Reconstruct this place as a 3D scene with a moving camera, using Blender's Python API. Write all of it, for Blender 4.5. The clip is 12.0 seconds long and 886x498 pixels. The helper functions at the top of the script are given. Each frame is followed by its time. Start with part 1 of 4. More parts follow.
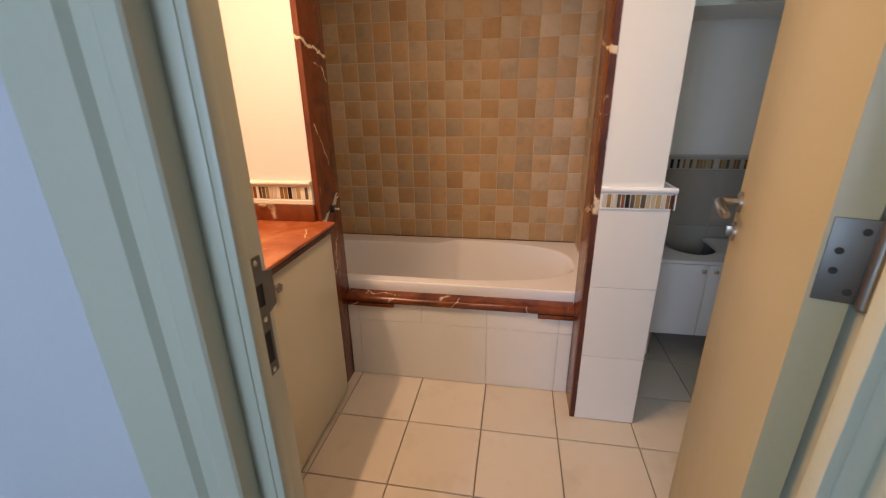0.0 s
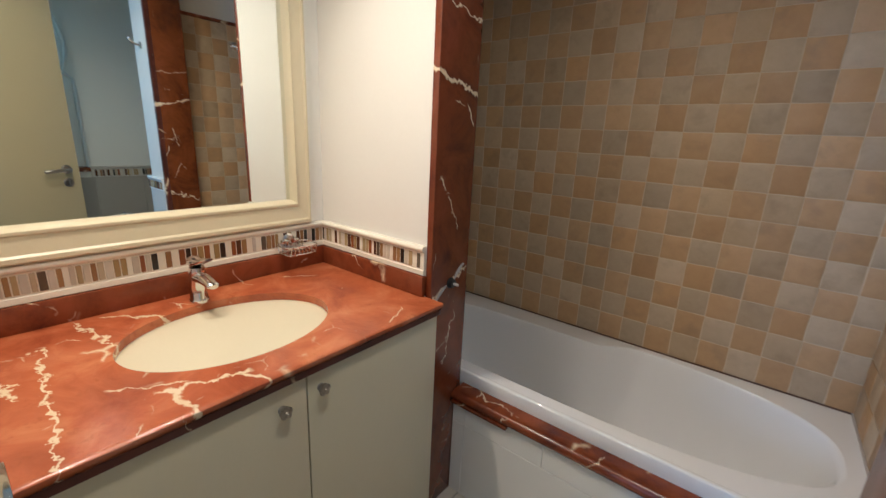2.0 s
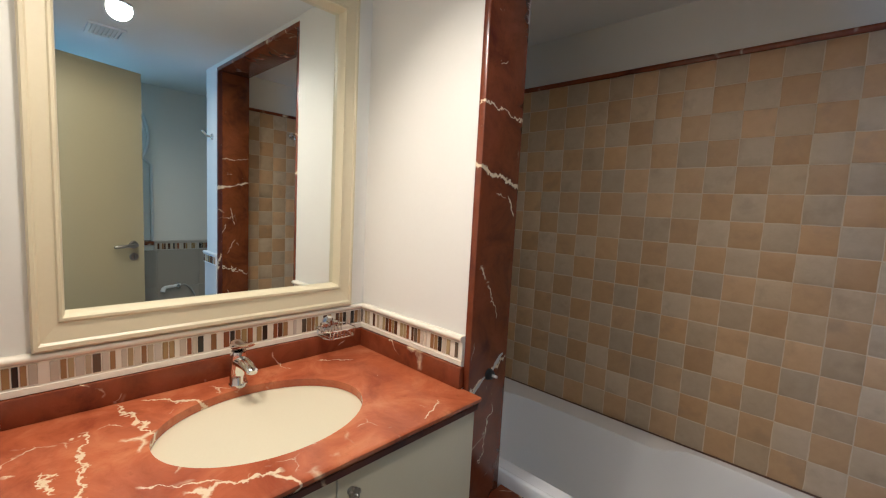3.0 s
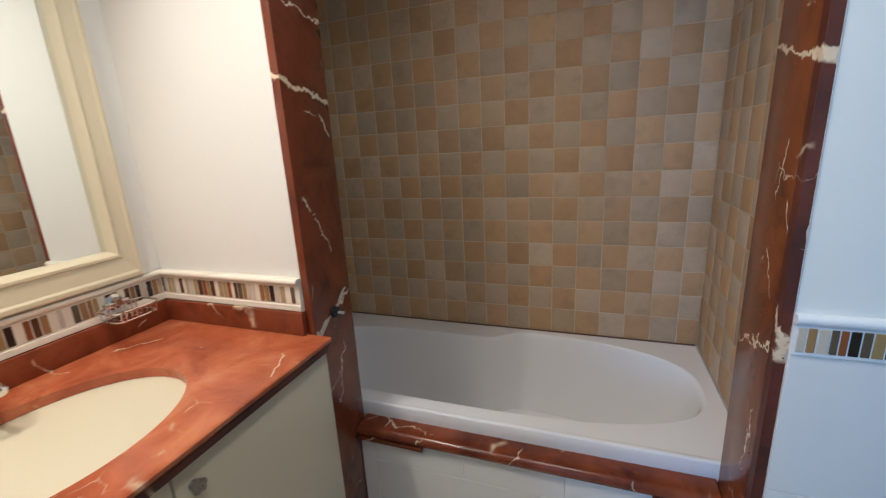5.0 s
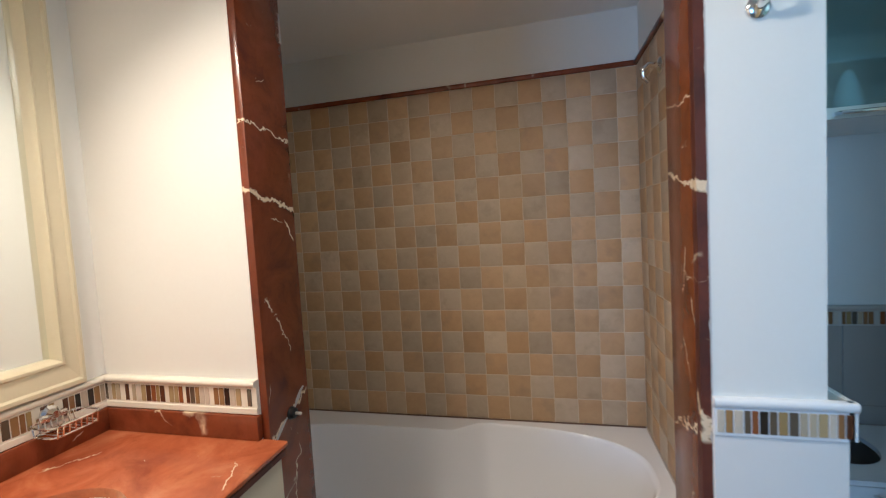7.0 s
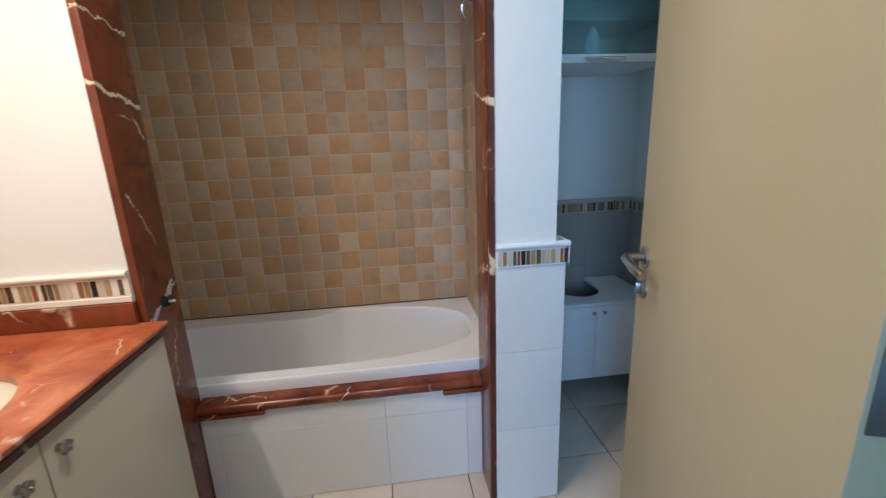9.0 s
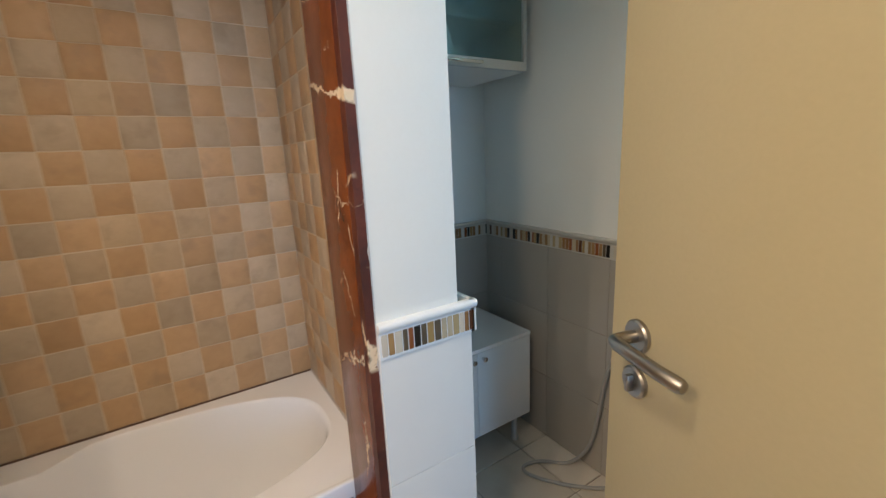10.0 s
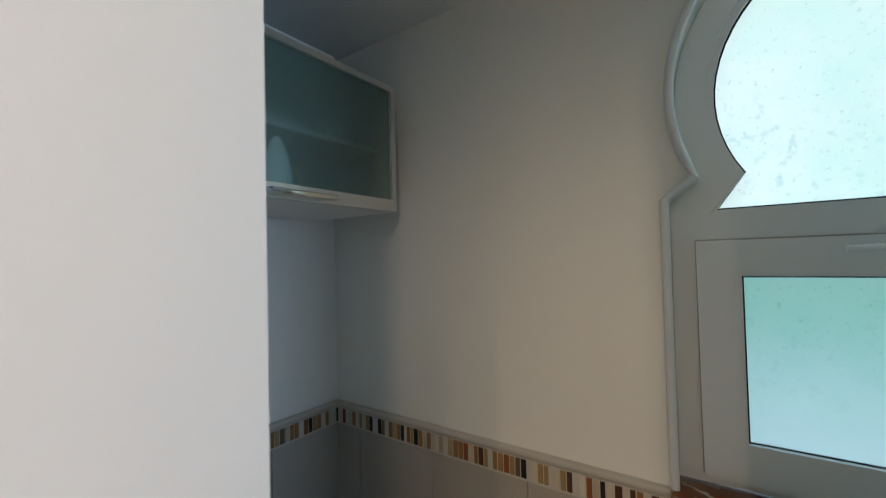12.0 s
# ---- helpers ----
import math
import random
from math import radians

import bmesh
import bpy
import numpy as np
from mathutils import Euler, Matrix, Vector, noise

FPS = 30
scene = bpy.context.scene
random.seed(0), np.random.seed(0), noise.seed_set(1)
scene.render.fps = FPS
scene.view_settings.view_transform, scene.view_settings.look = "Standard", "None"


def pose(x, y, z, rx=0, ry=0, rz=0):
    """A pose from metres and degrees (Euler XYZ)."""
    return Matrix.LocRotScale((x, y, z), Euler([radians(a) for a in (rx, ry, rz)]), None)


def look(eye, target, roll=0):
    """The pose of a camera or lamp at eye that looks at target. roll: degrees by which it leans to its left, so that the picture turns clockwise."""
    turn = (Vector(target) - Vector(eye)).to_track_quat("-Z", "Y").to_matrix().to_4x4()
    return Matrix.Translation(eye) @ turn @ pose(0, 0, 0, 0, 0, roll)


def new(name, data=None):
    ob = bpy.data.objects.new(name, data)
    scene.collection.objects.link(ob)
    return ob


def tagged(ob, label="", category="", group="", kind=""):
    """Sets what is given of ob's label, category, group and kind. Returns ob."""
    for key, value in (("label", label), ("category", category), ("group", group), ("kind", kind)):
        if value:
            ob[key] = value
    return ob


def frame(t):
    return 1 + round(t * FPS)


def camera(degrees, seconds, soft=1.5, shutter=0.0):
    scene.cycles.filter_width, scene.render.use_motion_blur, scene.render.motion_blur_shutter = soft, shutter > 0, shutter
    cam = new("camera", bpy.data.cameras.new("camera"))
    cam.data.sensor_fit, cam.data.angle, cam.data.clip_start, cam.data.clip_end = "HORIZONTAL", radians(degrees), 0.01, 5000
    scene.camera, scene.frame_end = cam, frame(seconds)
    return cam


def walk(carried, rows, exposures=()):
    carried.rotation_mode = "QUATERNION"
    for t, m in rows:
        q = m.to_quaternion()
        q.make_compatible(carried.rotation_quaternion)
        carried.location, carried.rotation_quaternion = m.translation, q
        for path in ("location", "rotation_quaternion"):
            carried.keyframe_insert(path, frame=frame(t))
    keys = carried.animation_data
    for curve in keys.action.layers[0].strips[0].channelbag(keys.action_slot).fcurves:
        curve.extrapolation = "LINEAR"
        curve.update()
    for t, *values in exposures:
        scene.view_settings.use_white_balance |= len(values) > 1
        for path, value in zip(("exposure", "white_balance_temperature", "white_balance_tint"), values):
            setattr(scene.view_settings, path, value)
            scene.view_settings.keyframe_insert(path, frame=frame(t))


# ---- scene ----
from mathutils.geometry import tessellate_polygon

cam = camera(94.1, 12.0, 1.15, 0.3)
PATH = [
    (0, (-0.019, -0.037, 1.36), (-0.347, 1.812, 0.672), -0.9),
    (0.5, (0.054, 0.128, 1.337), (-0.502, 1.897, 0.587), 0.2),
    (1, (0.039, 0.314, 1.311), (-0.741, 1.993, 0.554), 2.1),
    (1.5, (0.003, 0.469, 1.339), (-0.944, 2.086, 0.639), 2.9),
    (2, (-0.008, 0.555, 1.388), (-1.201, 2.073, 0.866), 2.7),
    (2.5, (-0.018, 0.573, 1.431), (-1.37, 2.016, 1.131), 2.6),
    (2.7, (-0.028, 0.555, 1.443), (-1.411, 1.989, 1.262), 3.4),
    (4.5, (-0.036, 0.555, 1.413), (-0.957, 2.268, 0.944), -2.7),
    (5, (-0.077, 0.627, 1.394), (-0.743, 2.446, 0.897), -3.1),
    (5.5, (-0.071, 0.774, 1.412), (-0.673, 2.643, 1.031), -3.1),
    (6, (-0.076, 0.809, 1.446), (-0.685, 2.708, 1.3), -3.0),
    (6.5, (-0.088, 0.742, 1.488), (-0.654, 2.659, 1.447), -3.4),
    (7, (-0.048, 0.55, 1.45), (-0.516, 2.49, 1.334), -3.3),
    (7.2, (-0.032, 0.5, 1.463), (-0.461, 2.447, 1.315), -2.8),
    (9, (-0.044, 0.225, 1.377), (0.194, 2.149, 0.888), -2.2),
    (9.5, (-0.021, 0.463, 1.38), (0.582, 2.31, 0.907), -2.5),
    (10, (-0.016, 0.766, 1.385), (1.036, 2.409, 0.945), -2.7),
    (10.5, (0.028, 0.992, 1.396), (1.4, 2.398, 1.022), -2.9),
    (10.8, (0.129, 1.128, 1.433), (1.65, 2.389, 1.119), -2.5),
    (11, (0.184, 1.203, 1.453), (1.774, 2.4, 1.259), -2.1),
    (11.5, (0.243, 1.254, 1.503), (1.888, 2.391, 1.471), -1.6),
    (12, (0.329, 1.24, 1.555), (1.959, 2.398, 1.607), -1.4),
]
EXPO = [
    (0.0, 0.10, 9200, 31), (0.5, 0.02, 7800, 17), (1.0, 0.04, 7000, 12), (1.5, 0.0, 6500, 10), (2.0, -0.06, 5800, 8),
    (4.5, -0.06, 5500, 9), (6.5, 0.02, 5500, 9), (7.0, 0.12, 5800, 10), (9.0, 0.12, 5600, 11), (9.7, 0.20, 6200, 12),
    (10.0, 0.28, 6700, 12), (10.5, 0.38, 7000, 15), (11.0, 0.30, 7100, 16), (11.5, 0.08, 6600, 13), (12.0, 0.00, 7300, 19),
]
walk(cam, [(t, look(eye, target, roll)) for t, eye, target, roll in PATH], EXPO)

# ---- exposure and light ----
world = bpy.data.worlds.new("world")
scene.world = world
world.use_nodes = True
wn = world.node_tree.nodes
sky = wn.new("ShaderNodeTexSky")
sky.sky_type, sky.sun_disc = "NISHITA", False
sky.sun_elevation, sky.sun_rotation = radians(50), radians(306)
wn["Background"].inputs[1].default_value = 0.10
world.node_tree.links.new(sky.outputs[0], wn["Background"].inputs[0])


def lamp(name, kind, m, energy, colour, size=0.05, size_y=0.0, cone=150, blend=1.0):
    d = bpy.data.lights.new(name, kind)
    d.energy, d.color = energy, colour
    if kind == "AREA":
        d.shape, d.size, d.size_y, d.spread = "RECTANGLE", size, size_y, radians(cone)
    elif kind == "SPOT":
        d.spot_size, d.spot_blend, d.shadow_soft_size = radians(cone), blend, size
    elif kind == "SUN":
        d.angle = radians(size)
    else:
        d.shadow_soft_size = size
    ob = new(name, d)
    ob.matrix_world = m
    return ob


WARM = (1.0, 0.81, 0.62)
COOL = (0.27, 0.56, 0.98)
DAY = (0.33, 0.64, 1.0)
NEUTRAL = (1.0, 0.88, 0.70)
lamp("sun", "SUN", look((-7, 5, 8), (0, 0, 0)), 3.0, (1.0, 0.95, 0.88), 0.5)
for y in (0.70, 1.02):
    lamp("vanity_lamp", "SPOT", look((-1.08, y, 2.285), (-0.40, y, 0)), 32, WARM, 0.022, cone=134, blend=0.9)
lamp("ceiling_lamp", "SPOT", look((-0.25, 0.936, 2.285), (-0.25, 0.946, 0)), 25, NEUTRAL, 0.05, cone=176, blend=0.45)
lamp("toilet_window_light", "AREA", look((1.56, 0.95, 1.65), (0.5, 0.95, 1.50)), 8.8, DAY, 0.8, 1.2, 130)
# added area lamp for unseen hall daylight, placed to steer it through the doorway
lamp("hall_fill_light", "AREA", look((-1.10, -2.50, 1.40), (-0.45, 0.0, 1.30)), 54, COOL, 0.85, 1.5, 180)

# ---- materials ----


def material(name, colour=(0.8, 0.8, 0.8), rough=0.5, metal=0.0):
    m = bpy.data.materials.new(name)
    m.use_nodes = True
    b = m.node_tree.nodes["Principled BSDF"]
    b.inputs["Base Color"].default_value = (*colour, 1)
    b.inputs["Roughness"].default_value = rough
    b.inputs["Metallic"].default_value = metal
    return m


class Net:
    """A short hand for building node trees."""

    def __init__(self, m):
        self.t = m.node_tree
        self.b = self.t.nodes["Principled BSDF"]

    def node(self, kind, *links, **values):
        n = self.t.nodes.new(kind)
        for key, value in values.items():
            setattr(n, key, value)
        for slot, source in links:
            if isinstance(source, (int, float, tuple)):
                n.inputs[slot].default_value = source
            else:
                self.t.links.new(source, n.inputs[slot])
        return n

    def coords(self):
        return self.node("ShaderNodeTexCoord").outputs["Object"]

    def noise(self, vec, scale, detail=4.0, rough=0.55, distort=0.0):
        return self.node("ShaderNodeTexNoise", ("Vector", vec), ("Scale", scale), ("Detail", detail), ("Roughness", rough), ("Distortion", distort)).outputs[0]

    def ramp(self, fac, stops, mode="LINEAR"):
        n = self.node("ShaderNodeValToRGB", (0, fac))
        r = n.color_ramp
        r.interpolation = mode
        while len(r.elements) < len(stops):
            r.elements.new(0.5)
        for e, (p, c) in zip(r.elements, stops):
            e.position, e.color = p, (*c, 1) if len(c) == 3 else c
        return n.outputs[0]

    def mix(self, fac, a, b, blend="MIX"):
        n = self.node("ShaderNodeMix", data_type="RGBA", blend_type=blend)
        for slot, source in ((0, fac), (6, a), (7, b)):
            if isinstance(source, (int, float)):
                n.inputs[slot].default_value = source
            elif isinstance(source, tuple):
                n.inputs[slot].default_value = (*source, 1)
            else:
                self.t.links.new(source, n.inputs[slot])
        return n.outputs[2]

    def math(self, op, a, b=0.0, clamp=False):
        n = self.node("ShaderNodeMath", (0, a), (1, b), operation=op)
        n.use_clamp = clamp
        return n.outputs[0]

    def to(self, slot, source):
        self.t.links.new(source, self.b.inputs[slot])

    def bump(self, height, strength=0.2, distance=0.002):
        n = self.node("ShaderNodeBump", ("Height", height), ("Strength", strength), ("Distance", distance))
        self.t.links.new(n.outputs[0], self.b.inputs["Normal"])


def painted(name, colour, rough=0.6, grain=60, relief=0.15, spread=0.06):
    """A painted surface: faint blotches, fine roller grain."""
    m = material(name, colour, rough)
    n = Net(m)
    v = n.coords()
    dark = tuple(c * (1 - spread) for c in colour)
    col = n.mix(n.noise(v, 3.0), dark, colour)
    fine = n.noise(v, grain, 3)
    n.to("Base Color", n.mix(0.04, col, fine, "OVERLAY"))
    n.to("Roughness", n.math("ADD", n.math("MULTIPLY", n.noise(v, 9.0), 0.12), rough - 0.06))
    n.bump(fine, relief, 0.001)
    return m


def marble(name, base, dark, light, rough, veins=(), scale=1.0, seams=1.0, more=0.0):
    """Red marble: cloudy ground, dark flecks, thin cracked white veins. veins: (axis run along, axis across, from, to, across at each end, half width, waviness)."""
    m = material(name, base, rough)
    n = Net(m)
    v = n.coords()
    cloud = n.noise(v, 7 * scale, 8, 0.62, 0.6)
    col = n.ramp(cloud, [(0.30, dark), (0.52, base), (0.74, light)])
    fleck = n.noise(v, 38 * scale, 5, 0.7, 0.4)
    col = n.mix(n.ramp(fleck, [(0.56, (0, 0, 0)), (0.70, (0.45, 0.45, 0.45))]), col, tuple(c * 0.6 for c in base))
    # bent coordinates for the veins
    bend = n.node("ShaderNodeTexNoise", ("Vector", v), ("Scale", 5.0), ("Detail", 5.0)).outputs["Color"]
    off = n.node("ShaderNodeVectorMath", (0, bend), (1, (0.5, 0.5, 0.5)), operation="SUBTRACT").outputs[0]
    off = n.node("ShaderNodeVectorMath", (0, off), (3, 0.22), operation="SCALE").outputs[0]
    vv = n.node("ShaderNodeVectorMath", (0, v), (1, off), operation="ADD").outputs[0]
    vein = None
    for s, w, lo in ((2.6, 0.030, 0.53), (6.5, 0.022, 0.56)):
        cell = n.node("ShaderNodeTexVoronoi", ("Vector", vv), ("Scale", s * scale), feature="DISTANCE_TO_EDGE").outputs[0]
        line = n.ramp(cell, [(0.0, (1, 1, 1)), (w * seams, (0, 0, 0))])
        where = n.ramp(n.noise(v, 3.1 * scale + s, 3), [(lo - more, (0, 0, 0)), (lo + 0.08 - more, (1, 1, 1))])
        line = n.math("MULTIPLY", line, where)
        vein = line if vein is None else n.math("MAXIMUM", vein, line)
    if veins:
        xyz = n.node("ShaderNodeSeparateXYZ", (0, v)).outputs
        wig = n.math("ADD", n.math("SUBTRACT", n.noise(v, 24, 3), 0.5), n.math("MULTIPLY", n.math("SUBTRACT", n.noise(v, 70, 2), 0.5), 0.4))
        swell = n.math("ADD", n.math("MULTIPLY", n.noise(v, 20, 3), 2.8), -0.55)
        for run, across, r0, r1, c0, c1, half, wave in veins:
            u, w = xyz["xyz".index(run)], xyz["xyz".index(across)]
            at = n.math("ADD", n.math("MULTIPLY", n.math("SUBTRACT", u, r0), (c1 - c0) / (r1 - r0)), c0)
            at = n.math("ADD", at, n.math("MULTIPLY", wig, wave))
            d = n.math("ABSOLUTE", n.math("SUBTRACT", w, at))
            line = n.math("SUBTRACT", 1.0, n.math("DIVIDE", d, n.math("MULTIPLY", swell, half)), clamp=True)
            line = n.math("MULTIPLY", line, 1.8, clamp=True)
            begin = n.math("MULTIPLY", n.math("SUBTRACT", u, r0), 90, clamp=True)
            end = n.math("MULTIPLY", n.math("SUBTRACT", r1, u), 90, clamp=True)
            vein = n.math("MAXIMUM", vein, n.math("MULTIPLY", line, n.math("MULTIPLY", begin, end)))
    pale = n.mix(n.noise(v, 30), (0.66, 0.46, 0.27), (0.78, 0.66, 0.48))
    n.to("Base Color", n.mix(vein, col, pale))
    n.to("Roughness", n.math("ADD", n.math("MULTIPLY", fleck, 0.15), rough))
    n.bump(fleck, 0.04, 0.001)
    return m


def pieces(name, colours, rough, spread=0.15, grain=25.0, relief=0.1, stain=0.0):
    """Tiles that differ from piece to piece."""
    m = material(name, colours[0], rough)
    n = Net(m)
    v = n.coords()
    info = n.node("ShaderNodeObjectInfo").outputs["Random"]
    k = len(colours)
    col = n.ramp(info, [(i / k, c) for i, c in enumerate(colours)], "CONSTANT") if k > 1 else n.mix(0.0, colours[0], colours[0])
    shift = n.node("ShaderNodeVectorMath", (0, v), (1, n.node("ShaderNodeCombineXYZ", (0, n.math("MULTIPLY", info, 37.0)), (1, n.math("MULTIPLY", info, 91.0))).outputs[0]), operation="ADD").outputs[0]
    cloud = n.noise(shift, grain, 6, 0.6, 0.3)
    col = n.mix(n.math("MULTIPLY", n.math("SUBTRACT", cloud, 0.35), spread * 3, clamp=True), col, n.mix(1.0, col, (0.62, 0.56, 0.50), "MULTIPLY"))
    tone = n.math("ADD", n.math("MULTIPLY", n.math("FRACT", n.math("MULTIPLY", info, 7.31)), spread), 1 - spread)
    col = n.mix(1.0, col, n.node("ShaderNodeCombineColor", (0, tone), (1, tone), (2, tone)).outputs[0], "MULTIPLY")
    if stain:
        spot = n.ramp(n.noise(shift, grain * 0.35, 5), [(0.55, (0, 0, 0)), (0.72, (stain, stain, stain))])
        col = n.mix(spot, col, (0.30, 0.22, 0.14))
    n.to("Base Color", col)
    n.to("Roughness", n.math("ADD", n.math("MULTIPLY", n.noise(shift, grain * 2), 0.2), rough - 0.1))
    n.bump(n.noise(shift, grain * 1.6, 6), relief, 0.002)
    return m


M_WALL = painted("wall_paint", (0.79, 0.77, 0.71), 0.55, 90, 0.10, 0.05)
M_CEIL = painted("ceiling_paint", (0.80, 0.80, 0.78), 0.7, 60, 0.1)
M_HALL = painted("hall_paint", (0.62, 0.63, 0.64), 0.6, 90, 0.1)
M_DOOR = painted("door_paint", (0.46, 0.385, 0.225), 0.42, 140, 0.05, 0.05)
M_FRAME = painted("frame_paint", (0.56, 0.56, 0.42), 0.40, 120, 0.06, 0.05)
M_CREAM = painted("cream_laminate", (0.66, 0.60, 0.44), 0.38, 160, 0.03, 0.04)
M_MIRFRAME = painted("cream_lacquer", (0.62, 0.55, 0.38), 0.35, 120, 0.04, 0.05)
M_WHITE = painted("white_lacquer", (0.78, 0.78, 0.77), 0.35, 150, 0.03, 0.03)
M_UPVC = painted("white_plastic", (0.84, 0.85, 0.84), 0.35, 150, 0.03, 0.04)
M_TRIM = painted("cream_glaze", (0.80, 0.74, 0.62), 0.2, 40, 0.05, 0.06)
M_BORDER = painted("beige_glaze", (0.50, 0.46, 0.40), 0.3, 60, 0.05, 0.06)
M_GROUT = painted("grout", (0.70, 0.58, 0.42), 0.85, 200, 0.4, 0.2)
M_GROUT_DARK = painted("floor_grout", (0.30, 0.25, 0.19), 0.9, 200, 0.4, 0.3)
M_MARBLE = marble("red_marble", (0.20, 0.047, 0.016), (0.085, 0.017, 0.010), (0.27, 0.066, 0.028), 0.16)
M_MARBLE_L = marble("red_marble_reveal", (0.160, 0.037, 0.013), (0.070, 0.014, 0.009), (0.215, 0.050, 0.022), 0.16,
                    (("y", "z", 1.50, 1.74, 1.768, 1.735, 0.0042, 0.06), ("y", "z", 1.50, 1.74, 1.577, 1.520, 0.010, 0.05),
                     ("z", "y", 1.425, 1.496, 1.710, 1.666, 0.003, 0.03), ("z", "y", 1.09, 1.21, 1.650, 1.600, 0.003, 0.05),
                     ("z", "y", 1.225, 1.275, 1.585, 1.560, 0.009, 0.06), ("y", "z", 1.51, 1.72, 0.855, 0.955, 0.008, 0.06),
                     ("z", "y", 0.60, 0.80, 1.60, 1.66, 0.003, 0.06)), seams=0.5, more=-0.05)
M_MARBLE_R = marble("red_marble_reveal_worn", (0.185, 0.048, 0.013), (0.075, 0.016, 0.008), (0.24, 0.062, 0.020), 0.16,
                    (("y", "z", 1.50, 1.55, 1.653, 1.692, 0.003, 0.03), ("y", "z", 1.54, 1.74, 1.690, 1.713, 0.003, 0.05),
                     ("y", "z", 1.49, 1.61, 1.491, 1.516, 0.008, 0.05), ("y", "z", 1.59, 1.74, 1.513, 1.554, 0.007, 0.05),
                     ("z", "y", 1.25, 1.37, 1.627, 1.604, 0.003, 0.03), ("z", "y", 1.19, 1.26, 1.546, 1.576, 0.003, 0.04),
                     ("z", "y", 1.05, 1.15, 1.582, 1.638, 0.002, 0.04), ("z", "y", 0.94, 1.06, 1.512, 1.526, 0.010, 0.08),
                     ("y", "z", 1.515, 1.73, 0.975, 0.905, 0.009, 0.12), ("z", "y", 0.62, 0.80, 1.60, 1.58, 0.003, 0.06)), seams=0.5, more=-0.06)
# sawn reveal edge; its darkness also paints the shade below the countertop
M_MARBLE_EDGE = marble("red_marble_sawn_and_shade", (0.095, 0.020, 0.010), (0.040, 0.009, 0.006), (0.15, 0.034, 0.015), 0.45,
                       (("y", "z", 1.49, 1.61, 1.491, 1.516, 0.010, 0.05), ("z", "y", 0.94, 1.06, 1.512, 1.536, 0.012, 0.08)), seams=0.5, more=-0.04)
# same red marble, its base brightened and oranged as if lamplit
M_COUNTER = marble("red_marble_lamplit", (0.44, 0.115, 0.044), (0.28, 0.058, 0.024), (0.58, 0.21, 0.095), 0.13,
                   (("x", "y", -1.25, -0.75, 0.653, 0.606, 0.007, 0.08), ("x", "y", -1.36, -1.13, 0.728, 0.772, 0.007, 0.08),
                    ("y", "x", 0.78, 0.93, -1.352, -1.215, 0.009, 0.08), ("y", "x", 0.70, 0.83, -0.945, -0.862, 0.004, 0.05),
                    ("y", "x", 0.76, 0.935, -0.868, -0.818, 0.009, 0.06), ("y", "x", 0.90, 0.95, -0.835, -0.735, 0.011, 0.05),
                    ("x", "y", -0.875, -0.735, 0.786, 0.798, 0.009, 0.05), ("y", "x", 1.30, 1.41, -0.775, -0.828, 0.0035, 0.04),
                    ("y", "x", 1.29, 1.40, -1.322, -1.250, 0.0035, 0.05), ("x", "y", -1.12, -1.02, 0.570, 0.595, 0.006, 0.08)), seams=0.7, more=-0.035)
M_TAN = pieces("tan_stone_tile", [(0.605, 0.39, 0.21), (0.58, 0.375, 0.20), (0.62, 0.41, 0.23), (0.57, 0.355, 0.18)], 0.50, 0.21, 30, 0.35, 0.45)
M_PALE = pieces("pale_stone_tile", [(0.575, 0.450, 0.31), (0.56, 0.44, 0.305), (0.595, 0.47, 0.33), (0.57, 0.43, 0.28)], 0.50, 0.21, 30, 0.35, 0.45)
M_FLOOR = pieces("beige_floor_tile", [(0.67, 0.59, 0.49), (0.69, 0.61, 0.51), (0.65, 0.57, 0.47)], 0.33, 0.06, 12, 0.05, 0.25)
M_WTILE = pieces("white_wall_tile", [(0.77, 0.75, 0.71), (0.79, 0.77, 0.73)], 0.14, 0.04, 8, 0.03)
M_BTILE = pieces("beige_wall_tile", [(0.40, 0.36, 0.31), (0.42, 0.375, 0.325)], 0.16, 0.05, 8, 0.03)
M_STICK = pieces("mosaic_glass", [(0.10, 0.04, 0.02), (0.50, 0.41, 0.28), (0.28, 0.14, 0.055), (0.022, 0.018, 0.015), (0.62, 0.56, 0.47), (0.36, 0.24, 0.10), (0.33, 0.19, 0.08), (0.26, 0.085, 0.03), (0.60, 0.52, 0.41), (0.42, 0.31, 0.16), (0.12, 0.09, 0.06), (0.55, 0.48, 0.38)], 0.16, 0.12, 60, 0.05)
M_ENAMEL = material("white_enamel", (0.85, 0.85, 0.86), 0.07)
M_CERAMIC = material("white_ceramic", (0.76, 0.83, 0.91), 0.05)
M_CHROME = material("chrome", (0.75, 0.74, 0.72), 0.10, 1.0)
M_STEEL = material("brushed_steel", (0.36, 0.33, 0.29), 0.34, 1.0)
M_ALU = material("aluminium", (0.62, 0.63, 0.63), 0.35, 1.0)
M_BLACK = material("black_rubber", (0.012, 0.012, 0.012), 0.6)
M_DARK = material("dark_gap", (0.03, 0.025, 0.02), 0.8)
M_HOSE = material("grey_hose", (0.33, 0.32, 0.30), 0.35)
M_HINGE = material("dark_steel", (0.20, 0.19, 0.17), 0.50, 1.0)
M_LATEX = painted("sealant", (0.52, 0.47, 0.43), 0.5, 80, 0.3, 0.2)
M_MIRROR = material("mirror_glass", (0.86, 0.90, 0.88), 0.01, 1.0)
M_CABGLASS = material("green_frosted_glass", (0.38, 0.50, 0.43), 0.20)
